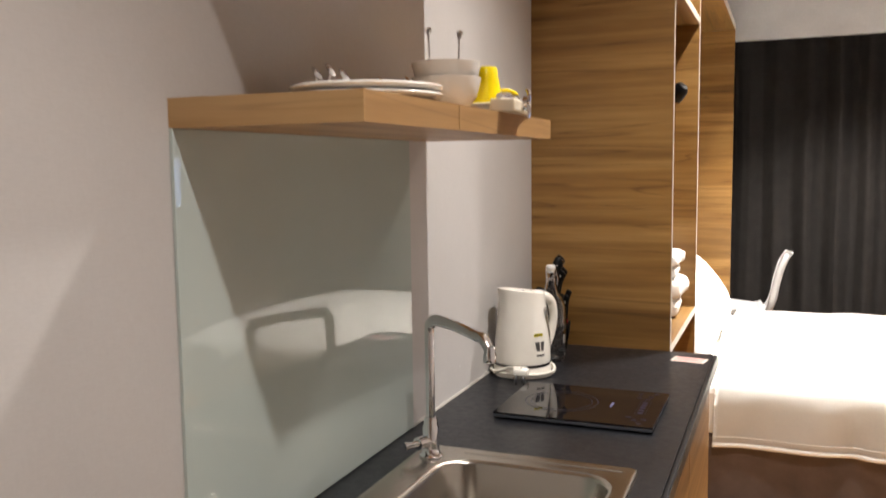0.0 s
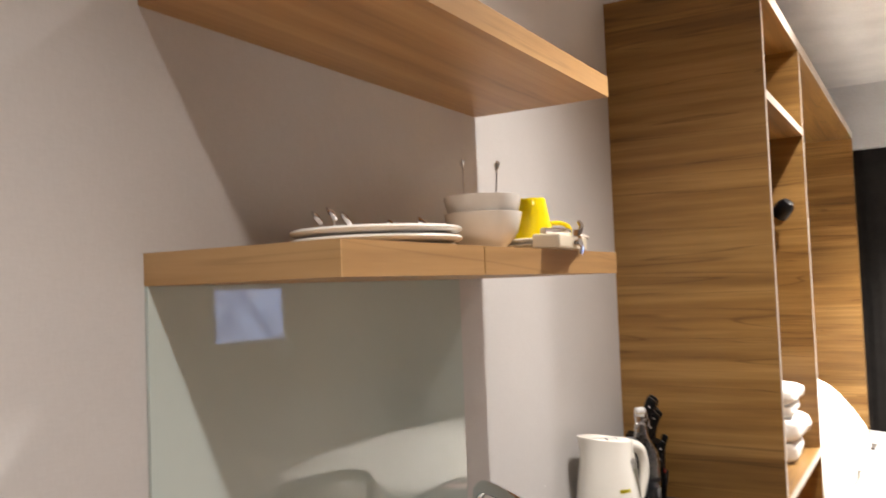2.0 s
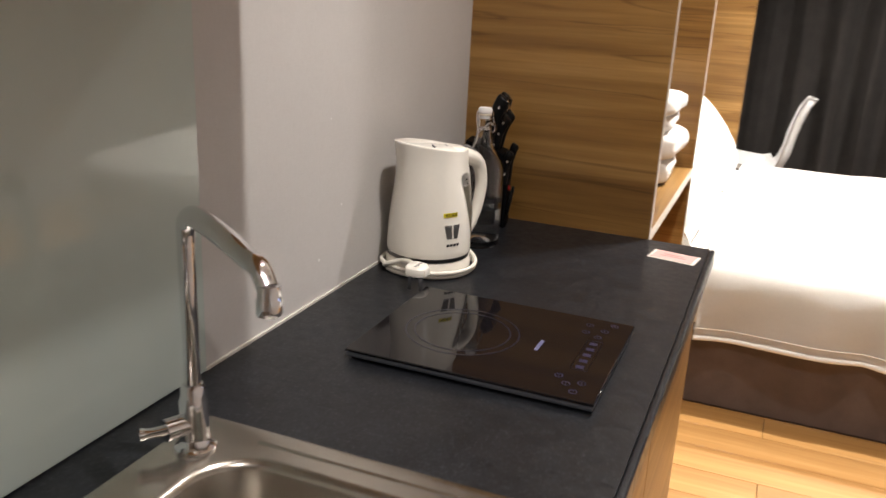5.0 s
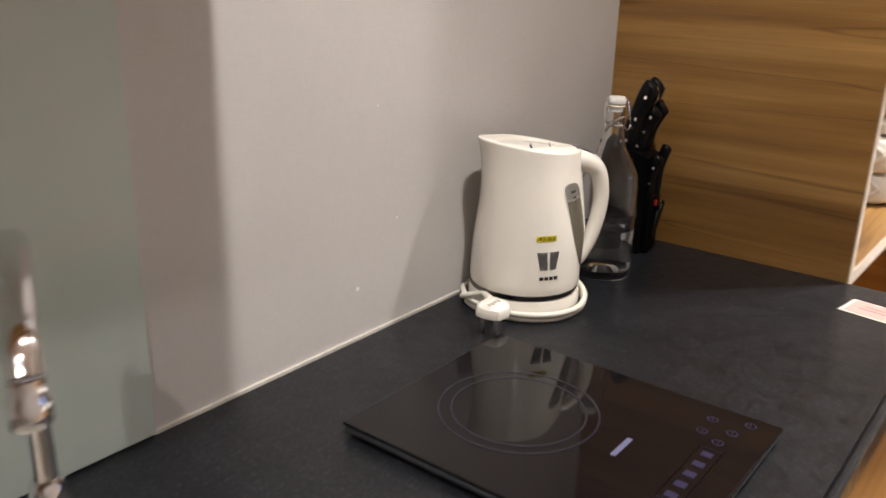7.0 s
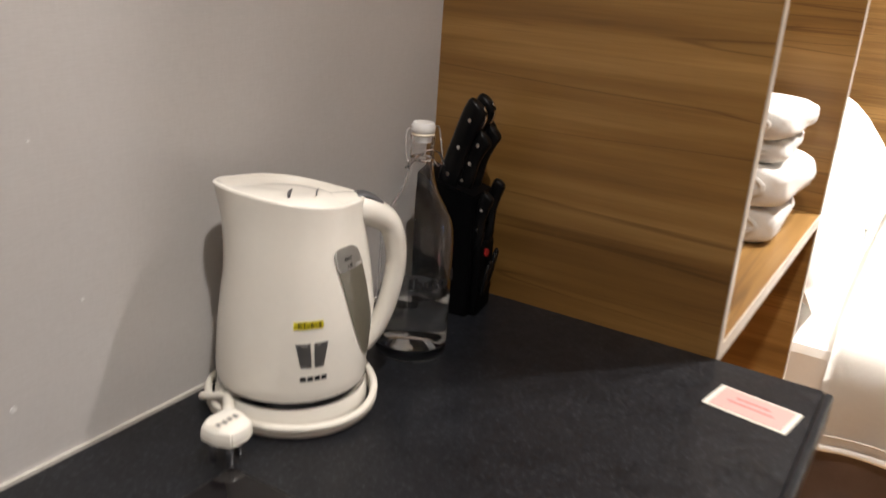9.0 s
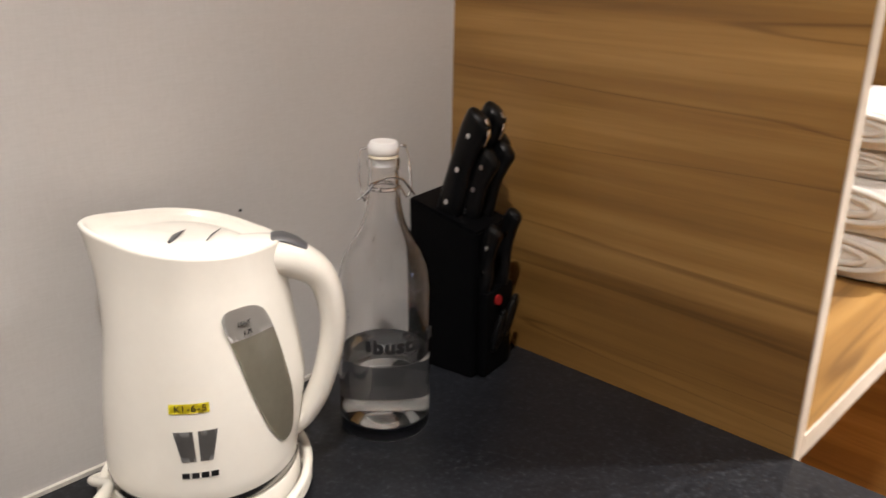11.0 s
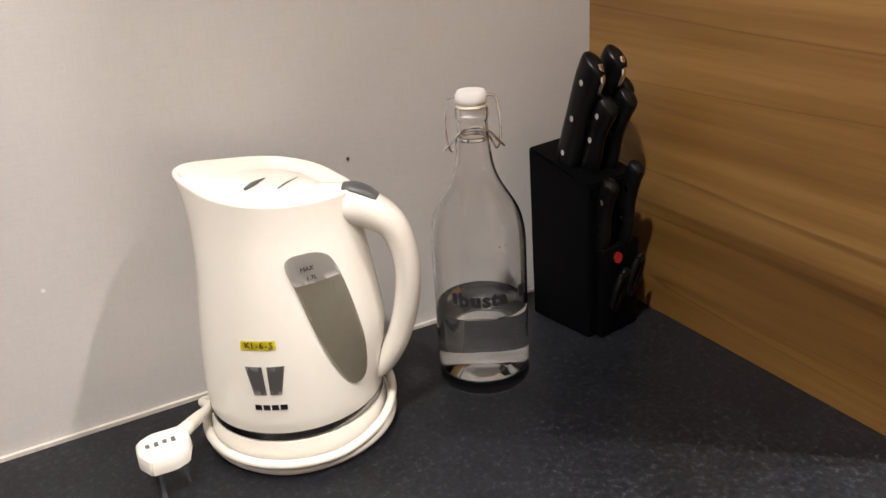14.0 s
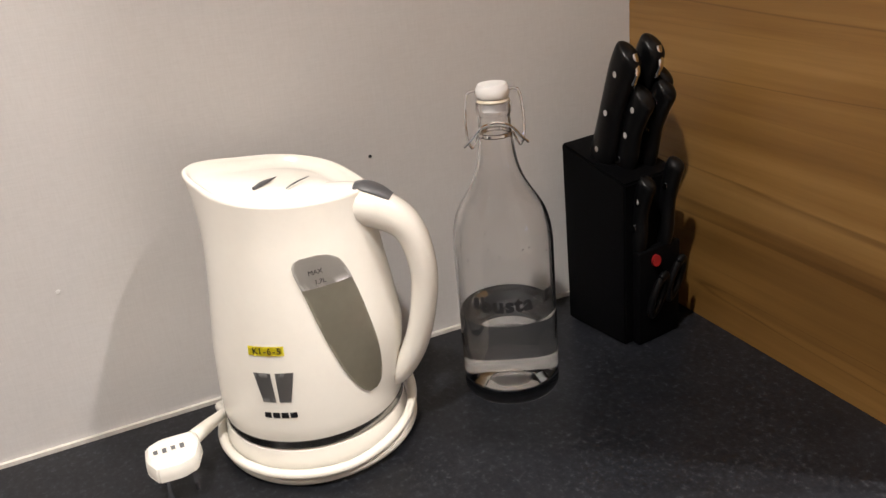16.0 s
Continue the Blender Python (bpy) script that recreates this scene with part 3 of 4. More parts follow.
def sink():
    s = thing("sink", (0, 0, 0), "inset stainless steel kitchen sink", "sink")
    bx0, bx1, by0, by1 = SX0 + 0.076, SX1 - 0.042, SY0 + 0.04, SY1 - 0.062
    loops = [rounded(SX0, SX1, SY0, SY1, 0.018, ZT + 0.0005), rounded(SX0 + 0.001, SX1 - 0.001, SY0 + 0.001, SY1 - 0.001, 0.018, ZT + 0.004),
             rounded(SX0 + 0.006, SX1 - 0.006, SY0 + 0.006, SY1 - 0.006, 0.016, ZT + 0.0065), rounded(SX0 + 0.014, SX1 - 0.014, SY0 + 0.014, SY1 - 0.014, 0.016, ZT + 0.0045),
             rounded(bx0 - 0.012, bx1 + 0.012, by0 - 0.012, by1 + 0.012, 0.075, ZT + 0.0035), rounded(bx0 - 0.004, bx1 + 0.004, by0 - 0.004, by1 + 0.004, 0.07, ZT + 0.001),
             rounded(bx0, bx1, by0, by1, 0.065, ZT - 0.006), rounded(bx0 + 0.012, bx1 - 0.012, by0 + 0.012, by1 - 0.012, 0.06, ZT - 0.13),
             rounded(bx0 + 0.02, bx1 - 0.02, by0 + 0.02, by1 - 0.02, 0.055, ZT - 0.148), rounded(bx0 + 0.04, bx1 - 0.04, by0 + 0.04, by1 - 0.04, 0.045, ZT - 0.155)]
    bm = bmesh.new()
    rings = [[bm.verts.new(p) for p in loop] for loop in loops]
    m = len(rings[0])
    for a, b in zip(rings, rings[1:]):
        for k in range(m):
            bm.faces.new((a[k], a[(k + 1) % m], b[(k + 1) % m], b[k]))
    bm.faces.new(rings[-1])
    part("basin", bm, STEEL, s, angle=60)
    bm = bmesh.new()
    lathe(bm, [(0.045, 0.0), (0.043, 0.004), (0.03, 0.003), (0.028, -0.004), (0.004, -0.004), (0.004, 0.004)], 28, ((bx0 + bx1) / 2, (by0 + by1) / 2, ZT - 0.1545))
    part("drain", bm, CHROME, s, "chrome drain")
    # pressed ridge along the far rim
    bm = bmesh.new()
    tube(bm, [(SX0 + 0.10, SY1 - 0.028, ZT + 0.003), (-0.48, SY1 - 0.028, ZT + 0.003), (SX1 - 0.03, SY1 - 0.028, ZT + 0.003)], 0.003, 8, 4)
    part("rim_ridge", bm, STEEL, s)


sink()


def tap():
    t = thing("tap", (-0.673, 1.530, ZT + 0.004), "tall chrome swan-neck kitchen tap at the sink's corner", "tap")
    bm = bmesh.new()
    lathe(bm, [(0.024, 0), (0.024, 0.004), (0.019, 0.008), (0.0165, 0.02), (0.0165, 0.062), (0.014, 0.068), (0.014, 0.078), (0.0115, 0.082)], 28)
    part("tap_body", bm, CHROME, t)
    d = Vector((0.905, -0.425, 0)).normalized()
    tip = 0.165
    bm = bmesh.new()
    pts = [(0, 0, 0.08), (0, 0, 0.16), (0, 0, 0.258), d * 0.008 + Vector((0, 0, 0.276)), d * 0.028 + Vector((0, 0, 0.283)), d * 0.085 + Vector((0, 0, 0.277)), d * 0.128 + Vector((0, 0, 0.268)), d * 0.150 + Vector((0, 0, 0.264)), d * tip + Vector((0, 0, 0.248))]
    tube(bm, [tuple(p) for p in pts], [0.0092, 0.0092, 0.0098, 0.0118, 0.0122, 0.0116, 0.0110, 0.0106, 0.0105], 18, 6)
    part("spout_pipe", bm, CHROME, t, angle=70)
    bm = bmesh.new()
    end = d * tip + Vector((0, 0, 0.248))
    lathe(bm, [(0.0115, -0.026), (0.0125, -0.024), (0.0125, -0.010), (0.011, -0.008), (0.011, 0.004)], 20, tuple(end + Vector((0.002, -0.001, 0))))
    part("aerator", bm, CHROME, t, "chrome aerator")
    bm = bmesh.new()
    mm = pose(0, 0, 0.034, 0, 90, -115)
    cyl(bm, 0.013, 0.010, 0.036, n=20, m=mm)
    part("valve", bm, CHROME, t)
    bm = bmesh.new()
    e = Vector((math.cos(radians(-115)), math.sin(radians(-115)), 0))
    tube(bm, [tuple(e * 0.030 + Vector((0, 0, 0.034))), tuple(e * 0.045 + Vector((-0.006, 0, 0.033))), tuple(e * 0.054 + Vector((-0.012, 0, 0.032)))], [0.007, 0.006, 0.008], 12, 5, flat=1.4)
    part("lever", bm, CHROME, t, "chrome lever")


tap()


# ---- kettle ----
KX, KY, KDIR = -0.703, 2.275, 54.0


EMBLEM = plain("grey_emblem", (0.16, 0.155, 0.15), 0.4)


def kettle():
    k = thing("kettle", (KX, KY, ZT), "cream-white plastic electric kettle on its power base", "kettle")
    prof = [(0.0795, 0.036), (0.0806, 0.045), (0.0800, 0.065), (0.0778, 0.10), (0.0732, 0.14), (0.0675, 0.18), (0.0632, 0.21), (0.0618, 0.232), (0.0616, 0.240)]
    pz = [p[1] for p in prof]
    pr = [p[0] for p in prof]

    def radius(theta, z):
        """Radius of the body at an angle in degrees and a height: a round body drawn out into a spout."""
        r = float(np.interp(z, pz, pr))
        d = (theta - KDIR - 180 + 540) % 360 - 180
        up = max(0.0, (z - 0.15) / 0.09)
        r += 0.018 * up ** 1.6 * math.exp(-(d / 26) ** 2)
        d2 = (theta - KDIR + 540) % 360 - 180
        r += 0.013 * min(1.0, max(0.0, (z - 0.05) / 0.06)) * math.exp(-(d2 / 24) ** 2)
        return r

    def on_body(theta, z, lift=0.0):
        r = radius(theta, z) + lift
        return Vector((r * math.cos(radians(theta)), r * math.sin(radians(theta)), z))

    def top_z(theta):
        d = (theta - KDIR - 180 + 540) % 360 - 180
        return 0.237 + 0.008 * math.cos(radians(d)) + 0.004 * math.exp(-(d / 25) ** 2)

    n = 96
    zs = [float(q[1]) for q in smooth_path([(0, z) for z in pz], 3)]
    bm = bmesh.new()
    rings = []
    for z in zs:
        ring = []
        for i in range(n):
            th = 360 * i / n
            zz = z if z < 0.18 else 0.18 + (z - 0.18) * (top_z(th) - 0.18) / 0.06
            p = on_body(th, z)
            ring.append(bm.verts.new((p.x, p.y, zz)))
        rings.append(ring)
    # rolled lip and inner wall
    for inset, drop in ((0.0025, -0.0015), (0.0040, -0.0008), (0.0055, 0.0012)):
        ring = []
        for i in range(n):
            th = 360 * i / n
            p = on_body(th, 0.240, -inset)
            ring.append(bm.verts.new((p.x, p.y, top_z(th) - drop)))
        rings.append(ring)
    for a, b in zip(rings, rings[1:]):
        for i in range(n):
            bm.faces.new((a[i], a[(i + 1) % n], b[(i + 1) % n], b[i]))
    bm.faces.new(rings[0][::-1])
    part("body", bm, WHITE, k, angle=70)
    # lid: a dished oval with a thumb recess
    bm = bmesh.new()
    rings = []
    for s in (1.0, 0.96, 0.85, 0.7, 0.5, 0.3, 0.12):
        ring = []
        for i in range(n):
            th = 360 * i / n
            p = on_body(th, 0.240, -0.0056)
            dish = -0.0006 - 0.0065 * min(1.0, (1 - s) / 0.06) + 0.005 * (1 - s) + 0.006 * math.exp(-((s - 0.45) / 0.25) ** 2) * (0.5 + 0.5 * math.cos(radians(th - KDIR)))
            ring.append(bm.verts.new((p.x * s, p.y * s, top_z(th) * s + 0.238 * (1 - s) + dish)))
        rings.append(ring)
    for a, b in zip(rings, rings[1:]):
        for i in range(n):
            bm.faces.new((a[i], a[(i + 1) % n], b[(i + 1) % n], b[i]))
    bm.faces.new(rings[-1])
    lid = part("lid", bm, WHITE, k, angle=70)
    u = Vector((math.cos(radians(KDIR)), math.sin(radians(KDIR)), 0))
    w = Vector((-u.y, u.x, 0))
    for c, thick in ((-0.010, 0.0020), (0.018, 0.0008)):
        bm = bmesh.new()
        pts = [u * c + w * -0.024, u * (c + 0.003) + w * -0.012, u * (c + 0.009) + w * 0.002]
        tube(bm, [(q.x, q.y, 0.2378 + 0.0003 * i) for i, q in enumerate(pts)], [thick * 0.7, thick, 0.0003], 8, 5)
        part("lid_slot", bm, GREYPL, lid, "dark finger slot")
    # handle
    bm = bmesh.new()
    pts = [(0.030, 0.217), (0.062, 0.215), (0.086, 0.209), (0.106, 0.193), (0.1145, 0.160), (0.1115, 0.125), (0.101, 0.088), (0.086, 0.062), (0.072, 0.050)]
    tube(bm, [(u.x * r, u.y * r, z) for r, z in pts], [0.015, 0.0175, 0.0160, 0.0130, 0.0114, 0.0110, 0.0106, 0.0102, 0.009], 20, 8, flat=1.12, side=tuple(w))
    part("handle", bm, WHITE, k, angle=80)
    bm = bmesh.new()
    tube(bm, [(u.x * r, u.y * r, z) for r, z in ((0.066, 0.2300), (0.075, 0.2295), (0.085, 0.2255), (0.094, 0.2195))], [0.0034, 0.0040, 0.0040, 0.0034], 14, 6, flat=2.5, side=tuple(w))
    part("switch", bm, GREYPL, k, "dark grey switch")
    # water gauge
    def patch(name, rows, mat, lift, label=""):
        bm = bmesh.new()
        m = 14
        g = []
        for z, t0, t1 in rows:
            g.append([bm.verts.new(on_body(t0 + (t1 - t0) * j / m, z, lift)) for j in range(m + 1)])
        for a, b in zip(g, g[1:]):
            for j in range(m):
                bm.faces.new((a[j], a[j + 1], b[j + 1], b[j]))
        bmesh.ops.solidify(bm, geom=list(bm.faces), thickness=0.0012)
        return part(name, bm, mat, k, label, angle=60)

    edge = smooth_path([(0.192, -6, 6), (0.189, -11, 15), (0.181, -12, 22), (0.160, -7, 27), (0.125, 0, 31), (0.096, 7, 33), (0.079, 13, 33), (0.069, 18, 31), (0.065, 22, 27)], 4)
    gauge = patch("water_gauge", [r for r in edge if r[0] < 0.174], SMOKE, 0.0010, "smoked water gauge window")
    patch("gauge_top", [r for r in edge if r[0] > 0.166], GAUGETOP, 0.0013, "frosted top of the gauge")

    def stand(theta, z, lift=0.0016):
        """The plane that lies on the body at an angle and a height, letters upright."""
        p = on_body(theta, z, lift)
        return pose(p.x, p.y, p.z, 90, 0, theta + 90)

    writing("gauge_writing", "MAX", 0.0055, INK, gauge, stand(2, 0.180, 0.003))
    writing("gauge_writing", "1.7L", 0.0055, INK, gauge, stand(4, 0.172, 0.003))
    # yellow tape label
    rows = [(z, -48.0, -25.0) for z in (0.1165, 0.1190, 0.1220, 0.1245)]
    tape = patch("tape_label", rows, LABEL, 0.0008, "yellow tape label with black writing")
    for ch, th in zip("K1-6-5", (-43, -39.8, -36.8, -34, -31, -28)):
        writing("letter", ch, 0.0078, INK, tape, stand(th, 0.1205, 0.0013))
    # maker's emblem and name as plain shapes
    for a0, a1, b0, b1 in ((-46.5, -35.5, -42.5, -34.5), (-32.7, -21.5, -32.4, -25.5)):
        rows = []
        for s in range(6):
            q = s / 5
            rows.append((0.0755 + 0.026 * q, b0 + (a0 - b0) * q, b1 + (a1 - b1) * q))
        patch("emblem", rows, EMBLEM, 0.0006, "grey emblem plate")
    for s in range(4):
        t0 = -43.0 + s * 5.2
        patch("name_bar", [(z, t0, t0 + 4.2) for z in (0.0610, 0.0635, 0.0660)], INK, 0.0006)
    # trim band, foot and power base
    bm = bmesh.new()
    lathe(bm, [(0.0775, 0.0290), (0.0800, 0.0298), (0.0803, 0.0368), (0.0780, 0.0372)], 72)
    part("trim_band", bm, DARKCHROME, k, "dark chrome trim band")
    bm = bmesh.new()
    lathe(bm, [(0.070, 0.0), (0.079, 0.001), (0.0823, 0.005), (0.0823, 0.014), (0.0815, 0.021), (0.0802, 0.0275), (0.074, 0.0295)], 72)
    part("power_base", bm, WHITE, k, angle=60)
    # cord wound round the base
    px, py = -0.668 - KX, 2.145 - KY
    bm = bmesh.new()
    pts = []
    for i in range(0, 43):
        th = 232 + i * 14.0
        turn = i * 14.0 / 360
        r = 0.0868 + 0.0030 * math.sin(radians(th * 2.1 + 40)) + 0.0025 * turn
        x = r * math.cos(radians(th))
        x = max(x, WX + 0.006 - KX)
        z = 0.0048 + (0.0085 * min(1.0, max(0.0, (turn - 0.55) / 0.3)))
        if 333 < th < 470:
            z += 0.004 * math.sin(radians((th - 333) * 1.3))
        if th > 720:
            z += 0.016 * ((th - 720) / 100)
        pts.append((x, r * math.sin(radians(th)), z))
    tube(bm, pts, 0.0042, 8, 3)
    part("cord", bm, CORD, k, "white cord wound round the base", angle=80)
    # last stretch of cord to the plug
    bm = bmesh.new()
    tube(bm, [(-0.062, -0.066, 0.010), (-0.052, -0.080, 0.017), (px - 0.056, py + 0.050, 0.028), (px - 0.034, py + 0.034, 0.034), (px - 0.018, py + 0.018, 0.036)], [0.0042, 0.0042, 0.0045, 0.0058, 0.0068], 10, 6)
    part("plug_lead", bm, CORD, k, "white cord end")
    bm = bmesh.new()
    loop = [(-0.016, -0.025), (0.006, -0.026), (0.024, -0.018), (0.026, 0.004), (0.020, 0.018), (-0.004, 0.026), (-0.022, 0.024), (-0.024, -0.010)]
    lo = [(0.0, 0.98), (0.002, 1.0), (0.0115, 0.98), (0.0150, 0.91), (0.0170, 0.74)]
    rings = [[bm.verts.new((px + s * a * 0.88, py + s * b * 0.88, 0.0285 + z)) for a, b in loop] for z, s in lo]
    for a, b in zip(rings, rings[1:]):
        for i in range(8):
            bm.faces.new((a[i], a[(i + 1) % 8], b[(i + 1) % 8], b[i]))
    bm.faces.new(rings[0][::-1])
    bm.faces.new(rings[-1])
    bmesh.ops.bevel(bm, geom=list(bm.edges), offset=0.0015, segments=2, affect="EDGES")
    plug = part("plug", bm, WHITE, k, "white three-pin plug", angle=50)
    for qx, qy in ((-0.010, -0.010), (0.012, -0.010), (0.001, 0.012)):
        bm = bmesh.new()
        box(bm, px + qx - 0.003, px + qx + 0.003, py + qy - 0.002, py + qy + 0.002, 0.0, 0.029, 0.0006)
        part("pin", bm, CHROME, plug, "metal pin")
    bm = bmesh.new()
    box(bm, px - 0.004, px + 0.008, py - 0.018, py + 0.012, 0.0454, 0.0458)
    part("plug_label", bm, IVORY, plug, "pale tape label")
    for s in range(4):
        bm = bmesh.new()
        box(bm, px - 0.001, px + 0.0045 + 0.001 * (s % 2), py - 0.015 + s * 0.007, py - 0.0115 + s * 0.007, 0.0458, 0.0461)
        part("ink_bar", bm, GREYPL, plug)
    return k


kettle()


# ---- swing-top bottle ----
def swing_bottle():
    b = thing("swing_top_bottle", (-0.668, 2.458, ZT), "clear glass swing-top bottle half full of water", "bottle")
    b.scale = (1.0, 1.0, 0.995)
    outer = smooth_path([(0.040, 0.0), (0.0442, 0.004), (0.0450, 0.015), (0.0450, 0.08), (0.0450, 0.138), (0.0446, 0.152), (0.0432, 0.164), (0.0400, 0.176), (0.0345, 0.187), (0.0278, 0.198), (0.0217, 0.210), (0.0177, 0.223), (0.0152, 0.241), (0.0138, 0.262), (0.0148, 0.266), (0.0148, 0.274), (0.0135, 0.277)], 3)
    inner = [(max(r - (0.0020 if z > 0.03 else 0.004), 0.004), z) for r, z in outer if z > 0.02]
    bm = bmesh.new()
    prof = [tuple(p) for p in outer] + [(0.0115, 0.277)] + inner[::-1][1:] + [(0.036, 0.014), (0.02, 0.021), (0.003, 0.024)]
    lathe(bm, prof, 56)
    ob = part("glass_body", bm, GLASS, b, "clear glass", angle=60)
    ob.visible_shadow = False
    bm = bmesh.new()
    lathe(bm, [(0.003, 0.0245), (0.02, 0.0215), (0.036, 0.0145), (0.0405, 0.0195), (0.0433, 0.03), (0.0433, 0.05), (0.0433, 0.0830), (0.0420, 0.0822), (0.0405, 0.0818)], 56)
    ob = part("water", bm, WATER, b, "clear water", angle=60)
    ob.visible_shadow = False
    bm = bmesh.new()
    lathe(bm, [(0.0100, 0.268), (0.0110, 0.278), (0.0130, 0.279), (0.0142, 0.281), (0.0142, 0.2865), (0.0120, 0.2905), (0.004, 0.2912)], 32)
    part("stopper", bm, SHELL, b, "white plastic stopper")
    bm = bmesh.new()
    lathe(bm, [(0.0128, 0.275), (0.0140, 0.2765), (0.0128, 0.2785)], 28, close=False)
    part("gasket", bm, CREAM, b, "rubber gasket")
    # wire bail: side arms, hinge collar and the bow across the neck; its plane is turned
    a = radians(-25)
    e, f = Vector((math.cos(a), math.sin(a), 0)), Vector((-math.sin(a), math.cos(a), 0))

    def q(s, d, z):
        p = e * d + f * s
        return (p.x, p.y, z)

    bm = bmesh.new()
    for s in (1, -1):
        tube(bm, [q(0.010 * s, 0, 0.285), q(0.019 * s, 0, 0.285), q(0.0225 * s, 0, 0.280), q(0.0245 * s, 0.003, 0.262), q(0.0235 * s, 0.008, 0.246), q(0.0200 * s, 0.006, 0.238), q(0.0150 * s, 0, 0.248)], 0.0011, 6, 5)
    part("side_wire", bm, CHROME, b, "steel wire")
    bm = bmesh.new()
    tube(bm, [q(0.027, 0.008, 0.240), q(0.021, 0.013, 0.247), q(0.012, 0.018, 0.258), q(0, 0.020, 0.262), q(-0.012, 0.018, 0.258), q(-0.021, 0.013, 0.247), q(-0.027, 0.008, 0.240)], 0.0012, 6, 6)
    part("bow_wire", bm, CHROME, b, "steel wire bow")
    bm = bmesh.new()
    lathe(bm, [(0.0138, 0.246), (0.0150, 0.247), (0.0150, 0.249), (0.0138, 0.250)], 28, close=False)
    part("collar", bm, CHROME, b, "steel collar")
    # drops on the inside of the shoulder
    bm = bmesh.new()
    rng = random.Random(8)
    for _ in range(34):
        z, th = rng.uniform(0.105, 0.205), radians(rng.uniform(-95, 45))
        r = float(np.interp(z, [q_[1] for q_ in outer], [q_[0] for q_ in outer])) - 0.0021
        bmesh.ops.create_icosphere(bm, subdivisions=1, radius=rng.uniform(0.0005, 0.0012), matrix=Matrix.Translation((r * math.cos(th), r * math.sin(th), z)))
    drops = part("water_drops", bm, WATER, b, "clear water drops", angle=80)
    drops.visible_shadow = False
    # writing round the glass
    word = "busta"
    widths = (0.0112, 0.0112, 0.0086, 0.0072, 0.0100)
    at = -0.0245
    for ch, wd in zip(word, widths):
        th = -27 + math.degrees((at + wd / 2) / 0.0458)
        at += wd
        p = Vector((0.0458 * math.cos(radians(th)), 0.0458 * math.sin(radians(th)), 0.1050))
        writing("letter", ch, 0.0195, INK, b, pose(p.x, p.y, p.z, 90, 0, th + 90), bold=0.0008)
    for th0 in (-62, 22, 30):
        p = Vector((0.0458 * math.cos(radians(th0)), 0.0458 * math.sin(radians(th0)), 0.1055))
        bm = bmesh.new()
        box(bm, -0.0005, 0.0005, -0.0022, 0.0022, -0.005, 0.006, m=pose(p.x, p.y, p.z, 0, 0, th0))
        part("print_bar", bm, INK, b)
    return b


swing_bottle()


